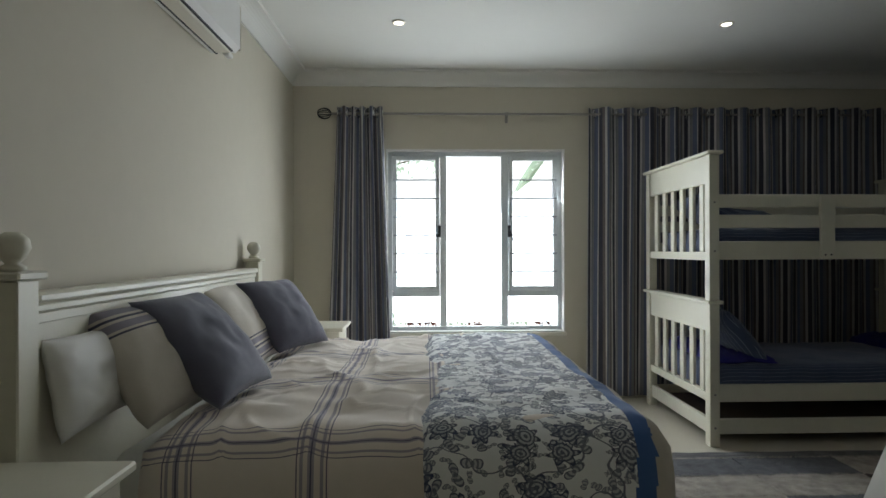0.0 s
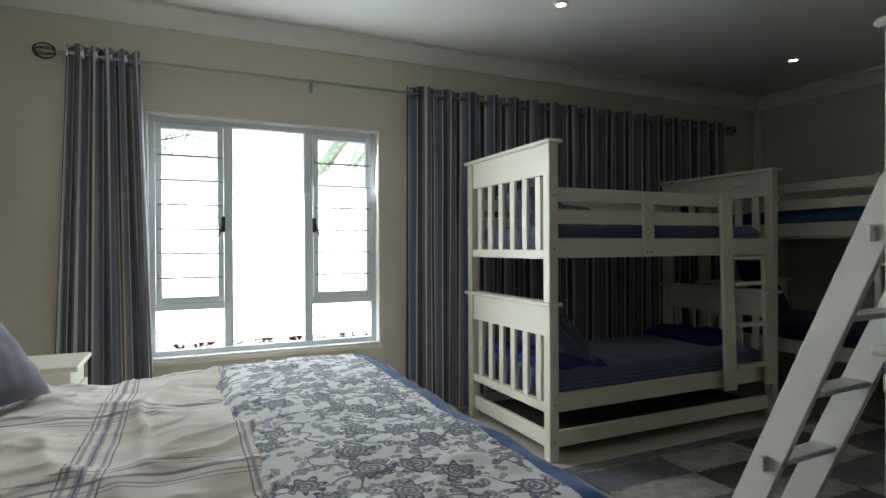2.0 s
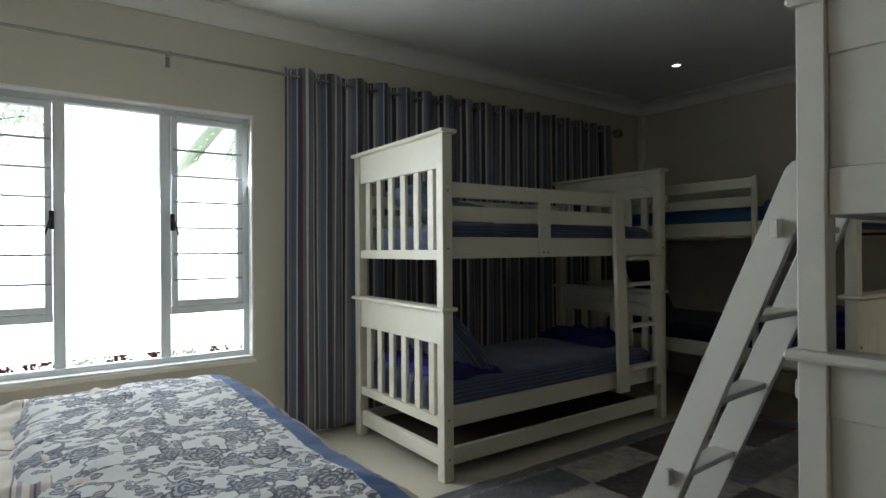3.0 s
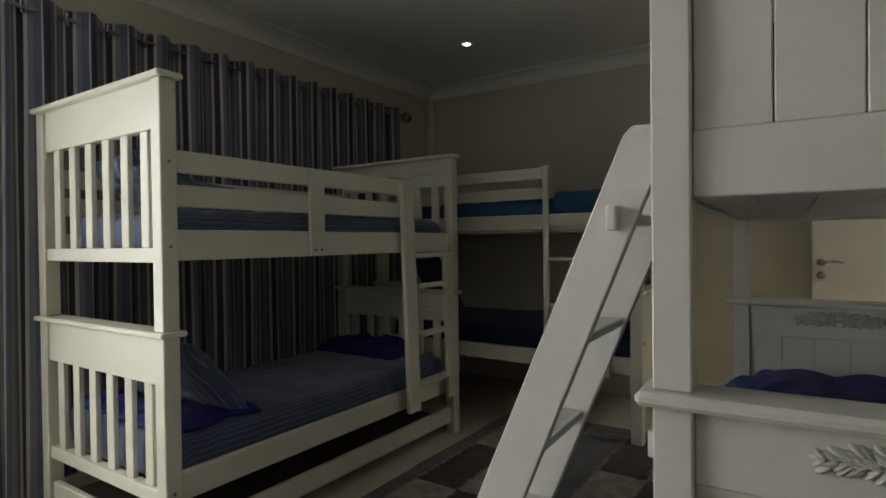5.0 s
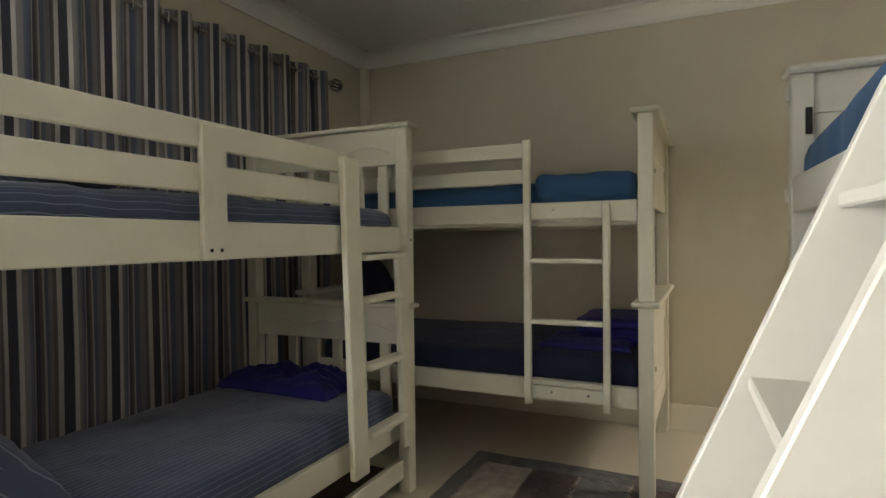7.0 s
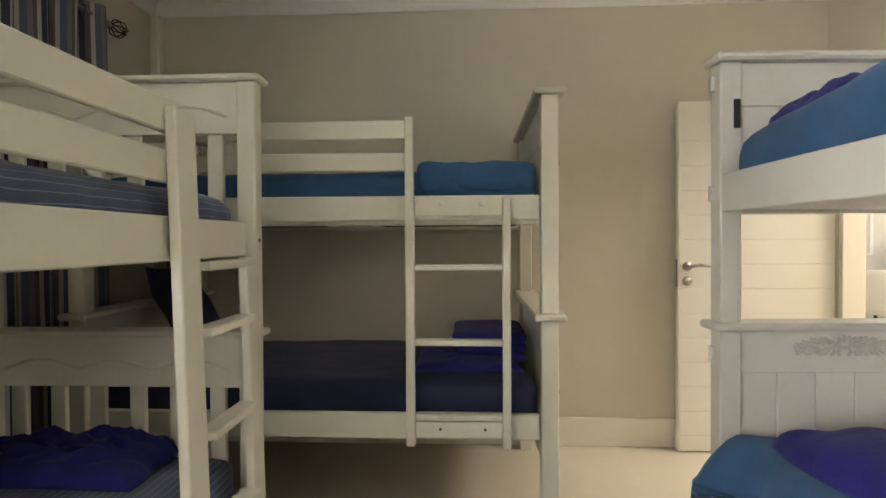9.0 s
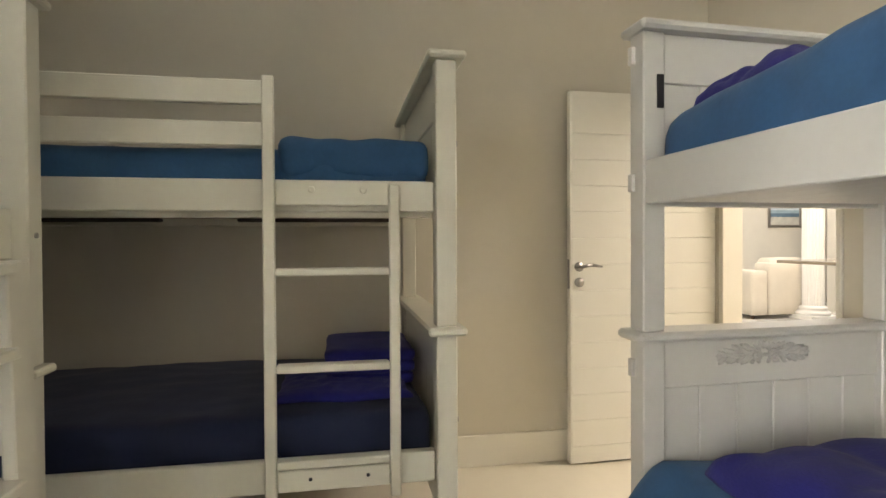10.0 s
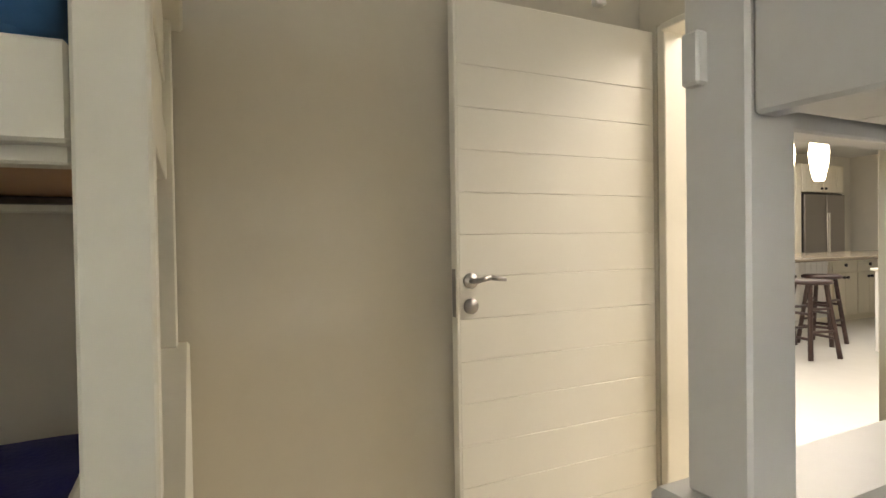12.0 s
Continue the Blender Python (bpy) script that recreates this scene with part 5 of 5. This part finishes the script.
pt = thing("painting", "framed seascape painting in blue and white on the pale wall", "painting", "", (12.19, -4.45, 1.45))
part("picture_frame", ring_frame(bmesh.new(), -0.36, 0.36, 0, 0.52, -0.02, 0.0, 0.05), M_STEEL, pt)
for z0, z1, c in ((0.05, 0.2, (0.55, 0.55, 0.5)), (0.2, 0.27, (0.12, 0.2, 0.28)), (0.27, 0.33, (0.3, 0.42, 0.5)), (0.33, 0.47, (0.6, 0.68, 0.74))):
    part("painted_band", B(-0.31, 0.31, -0.012, -0.008, z0, z1, 0), mat("sea_paint", c, 0.7, vary=0.25, scale=8), pt)
pt.matrix_world = Matrix.Translation((12.19, -4.75, 1.45)) @ Euler((0, 0, radians(-90))).to_matrix().to_4x4()


def unit(name, label, x0, x1, y0, y1, z0, z1, face, doors, handle=0.0, kick=0.0, drawer=0.0):
    """A cabinet whose doors look west; face: x of its front."""
    th = thing(name, label, "kitchen cabinet")
    part("body", B(x0, x1, y0, y1, z0 + kick, z1), M_KCAB, th)
    if kick:
        part("kickboard", B(x0 + 0.05, x1, y0, y1, z0, z0 + kick), M_KCAB, th)
    w = (y1 - y0) / doors
    for i in range(doors):
        ya, yb = y0 + w * i + 0.006, y0 + w * (i + 1) - 0.006
        if drawer:
            dd = part("drawer", B(face - 0.02, face, ya, yb, z1 - drawer + 0.005, z1 - 0.01), M_KCAB, th)
            part("knob", cyl(bmesh.new(), (face - 0.02, (ya + yb) / 2, z1 - drawer / 2), (face - 0.04, (ya + yb) / 2, z1 - drawer / 2), 0.02, 0.02, 8), M_DARK, dd)
        d = part("door", B(face - 0.02, face, ya, yb, z0 + kick + 0.01, z1 - drawer - 0.01), M_KCAB, th)
        m = max(2, int(w / 0.09))
        for k in range(m):
            yk = ya + 0.06 + (yb - ya - 0.12) * k / m
            part("groove_board", B(face - 0.024, face - 0.0195, yk + 0.003, yk + (yb - ya - 0.12) / m - 0.003, z0 + kick + 0.07, z1 - drawer - 0.07, 0.001), M_KCAB, d)
        hy2 = yb - 0.05 if i % 2 == 0 else ya + 0.05
        if handle:
            part("knob", cyl(bmesh.new(), (face - 0.02, hy2, handle), (face - 0.045, hy2, handle), 0.02, 0.02, 8), M_DARK, d)
    return th


unit("base_cabinet", "ivory painted kitchen base cabinet under the granite worktop", 10.32, 10.92, -5.85, -4.62, 0, 0.87, 10.32, 2, 0.75, 0.09)
unit("wall_cabinet", "ivory painted kitchen wall cabinet above the green tiles", 10.58, 10.92, -5.85, -4.62, 1.58, 2.45, 10.58, 2, 1.66)
unit("tall_cabinet", "ivory painted tall kitchen cabinet beside the refrigerator", 10.32, 10.92, -6.52, -5.87, 0, 2.45, 10.32, 1, 1.05, 0.09)
unit("wall_cabinet", "ivory painted cabinet above the refrigerator", 10.32, 10.92, -7.7, -6.54, 1.96, 2.45, 10.32, 2, 2.03)
wt = thing("worktop", "brown granite worktop on the kitchen cabinets", "worktop")
part("slab", B(10.28, 10.92, -5.85, -4.6, 0.87, 0.905, 0.006), M_STONE, wt)
tw = tagged(new("tiled_splashback"), "green glossy oblong wall tiles above the worktop", kind="structure")
for i in range(7):
    for j in range(5):
        ya = -5.82 + j * 0.245 - (0.12 if i % 2 else 0)
        part("tile", B(10.916, 10.926, max(-5.84, ya), min(-4.63, ya + 0.24), 0.91 + i * 0.095, 1.0 + i * 0.095, 0.002), M_TILE, tw)

fr = thing("refrigerator", "stainless steel double door refrigerator between ivory cabinets", "refrigerator")
part("body", B(10.32, 10.92, -7.69, -6.55, 0.02, 1.94), M_DARK, fr)
for ya, yb, hyy in ((-7.68, -7.17, -7.19), (-7.15, -6.56, -7.13)):
    d = part("door", B(10.27, 10.315, ya, yb, 0.05, 1.92, 0.008), M_STEEL, fr)
    part("handle", cyl(bmesh.new(), (10.24, hyy, 0.7), (10.24, hyy, 1.6), 0.012), M_CHROME, d)

isl = thing("kitchen_island", "ivory kitchen island with a granite breakfast bar top", "kitchen island")
part("worktop", B(8.05, 9.45, -7.2, -2.2, 0.91, 0.95, 0.008), M_STONE, isl)
part("body", B(8.8, 9.4, -7.1, -4.8, 0.09, 0.91), M_KCAB, isl)
part("kickboard", B(8.86, 9.36, -7.05, -4.85, 0, 0.09), M_KCAB, isl)
part("bar_leg", cyl(bmesh.new(), (8.15, -2.42, 0), (8.15, -2.42, 0.91), 0.05), M_PLAINWHITE, isl)
for k in range(4):
    ya = -4.82 - 0.56 * (k + 1)
    dd = part("drawer", B(8.78, 8.8, ya, ya + 0.54, 0.7, 0.88), M_KCAB, isl)
    part("knob", cyl(bmesh.new(), (8.76, ya + 0.27, 0.79), (8.78, ya + 0.27, 0.79), 0.025, 0.02, 8), M_DARK, dd)
    for q in range(2):
        d = part("door", B(8.78, 8.8, ya + 0.27 * q, ya + 0.27 * q + 0.26, 0.1, 0.68), M_KCAB, isl)
        for g in range(3):
            part("groove_board", B(8.776, 8.7795, ya + 0.27 * q + 0.04 + 0.06 * g, ya + 0.27 * q + 0.095 + 0.06 * g, 0.15, 0.63, 0.001), M_KCAB, d)
        part("knob", cyl(bmesh.new(), (8.755, ya + 0.23 + 0.08 * q, 0.62), (8.78, ya + 0.23 + 0.08 * q, 0.62), 0.02, 0.018, 8), M_DARK, d)
for g in range(14):
    part("panel_board", B(8.82, 8.835, -4.79 + g * 0.12, -4.675 + g * 0.12, 0.09, 0.9, 0.003), M_PLAINWHITE, isl)

st = thing("bar_stool", "dark stained wooden bar stool with a round seat", "bar stool", "bar stools at the island")
SH = 0.77
part("seat", lathe(bmesh.new(), [(0.15, SH - 0.045), (0.195, SH - 0.035), (0.2, SH - 0.015), (0.18, SH), (0.0001, SH - 0.005)], 0, 0, 0, 28), M_WOOD, st, smooth=True)
for k in range(4):
    a = math.pi / 4 + k * math.pi / 2
    part("leg", cyl(bmesh.new(), (0.245 * math.cos(a), 0.245 * math.sin(a), 0), (0.13 * math.cos(a), 0.13 * math.sin(a), SH - 0.035), 0.024, 0.021, 10), M_WOOD, st)
    for z in (0.2 + 0.07 * (k % 2), 0.44 + 0.05 * (k % 2)):
        r = 0.245 - 0.115 * z / SH
        b_ = a + math.pi / 2
        part("stretcher", cyl(bmesh.new(), (r * math.cos(a), r * math.sin(a), z), (r * math.cos(b_), r * math.sin(b_), z), 0.014, seg=8), M_WOOD, st)
st.matrix_world = pose(7.82, -1.95, 0, 0, 0, 20)
for x, y, a in ((7.6, -2.5, -12), (8.3, -3.0, 35), (7.98, -3.3, 8)):
    copy_thing(st, pose(x, y, 0, 0, 0, a))

M_PENDANT = emitter("pendant_glass", (1.0, 0.86, 0.6), 5.0)
for x, y in ((8.8, -3.22), (8.58, -3.57), (8.37, -3.89)):
    pn = thing("pendant_lamp", "lit white glass pendant lamp over the island", "pendant lamp", "pendant lamps", (x, y, 0))
    part("glass_shade", lathe(bmesh.new(), [(0.05, 1.87), (0.068, 1.91), (0.1, 2.08), (0.112, 2.22), (0.09, 2.38), (0.05, 2.47)], 0, 0, 0, 24), M_PENDANT, pn, smooth=True)
    part("cord", cyl(bmesh.new(), (0, 0, 2.47), (0, 0, KC), 0.004, seg=6), M_DARK, pn)
cb = thing("cabinet", "white low cabinet with a stone top in the living area", "cabinet")
part("body", B(6.3, 7.2, -3.6, -2.84, 0.09, 0.86), M_PLAINWHITE, cb)
part("kickboard", B(6.35, 7.15, -3.55, -2.88, 0, 0.09), M_PLAINWHITE, cb)
part("tabletop", B(6.27, 7.23, -3.63, -2.81, 0.86, 0.89, 0.006), M_TRIM, cb)

# ---- things on the worktop ----
kt = thing("kettle", "polished steel kettle on the granite worktop", "kettle", "", (10.6, -4.82, 0.905))
part("body", lathe(bmesh.new(), [(0.075, 0), (0.078, 0.02), (0.06, 0.2), (0.045, 0.24), (0.01, 0.25)], 0, 0, 0), M_CHROME, kt, smooth=True)
part("handle", B(-0.01, 0.01, -0.11, -0.09, 0.05, 0.22, 0.004), M_DARK, kt)
for k, (y, h, r, mt) in enumerate(((-5.0, 0.18, 0.035, M_DARK), (-5.1, 0.24, 0.03, M_STEEL), (-5.2, 0.28, 0.04, M_CHROME), (-5.3, 0.2, 0.035, M_DARK), (-5.38, 0.22, 0.03, M_STEEL))):
    jr = thing("jar", "small steel and dark glass jar on the granite worktop", "jar", "jars on the worktop", (10.55 + 0.05 * (k % 2), y, 0.905))
    part("body", lathe(bmesh.new(), [(r, 0), (r * 1.05, h * 0.6), (r * 0.5, h * 0.8), (r * 0.5, h)], 0, 0, 0), mt, jr, smooth=True)
    part("lid", cyl(bmesh.new(), (0, 0, h), (0, 0, h + 0.015), r * 0.55), M_CHROME, jr)
cm = thing("coffee_machine", "red enamel coffee machine on the granite worktop", "coffee machine")
part("body", B(10.5, 10.75, -5.72, -5.48, 0.905, 1.2, 0.02), M_RED, cm)
part("spout", B(10.44, 10.5, -5.64, -5.56, 1.08, 1.14, 0.006), M_CHROME, cm)
bw2 = thing("bowl", "dark wooden bowl on the island's worktop", "bowl", "", (8.6, -2.7, 0.95))
part("bowl_shell", lathe(bmesh.new(), [(0.06, 0), (0.07, 0.012), (0.17, 0.06), (0.22, 0.085), (0.215, 0.09), (0.16, 0.068), (0.0001, 0.02)], 0, 0, 0), M_WOOD, bw2, smooth=True)

bpy.context.view_layer.update()
for ob in [o for o in bpy.data.objects if o not in earlier and o.parent is None]:
    ob.matrix_world = Matrix.Translation((0, -0.28, 0)) @ ob.matrix_world
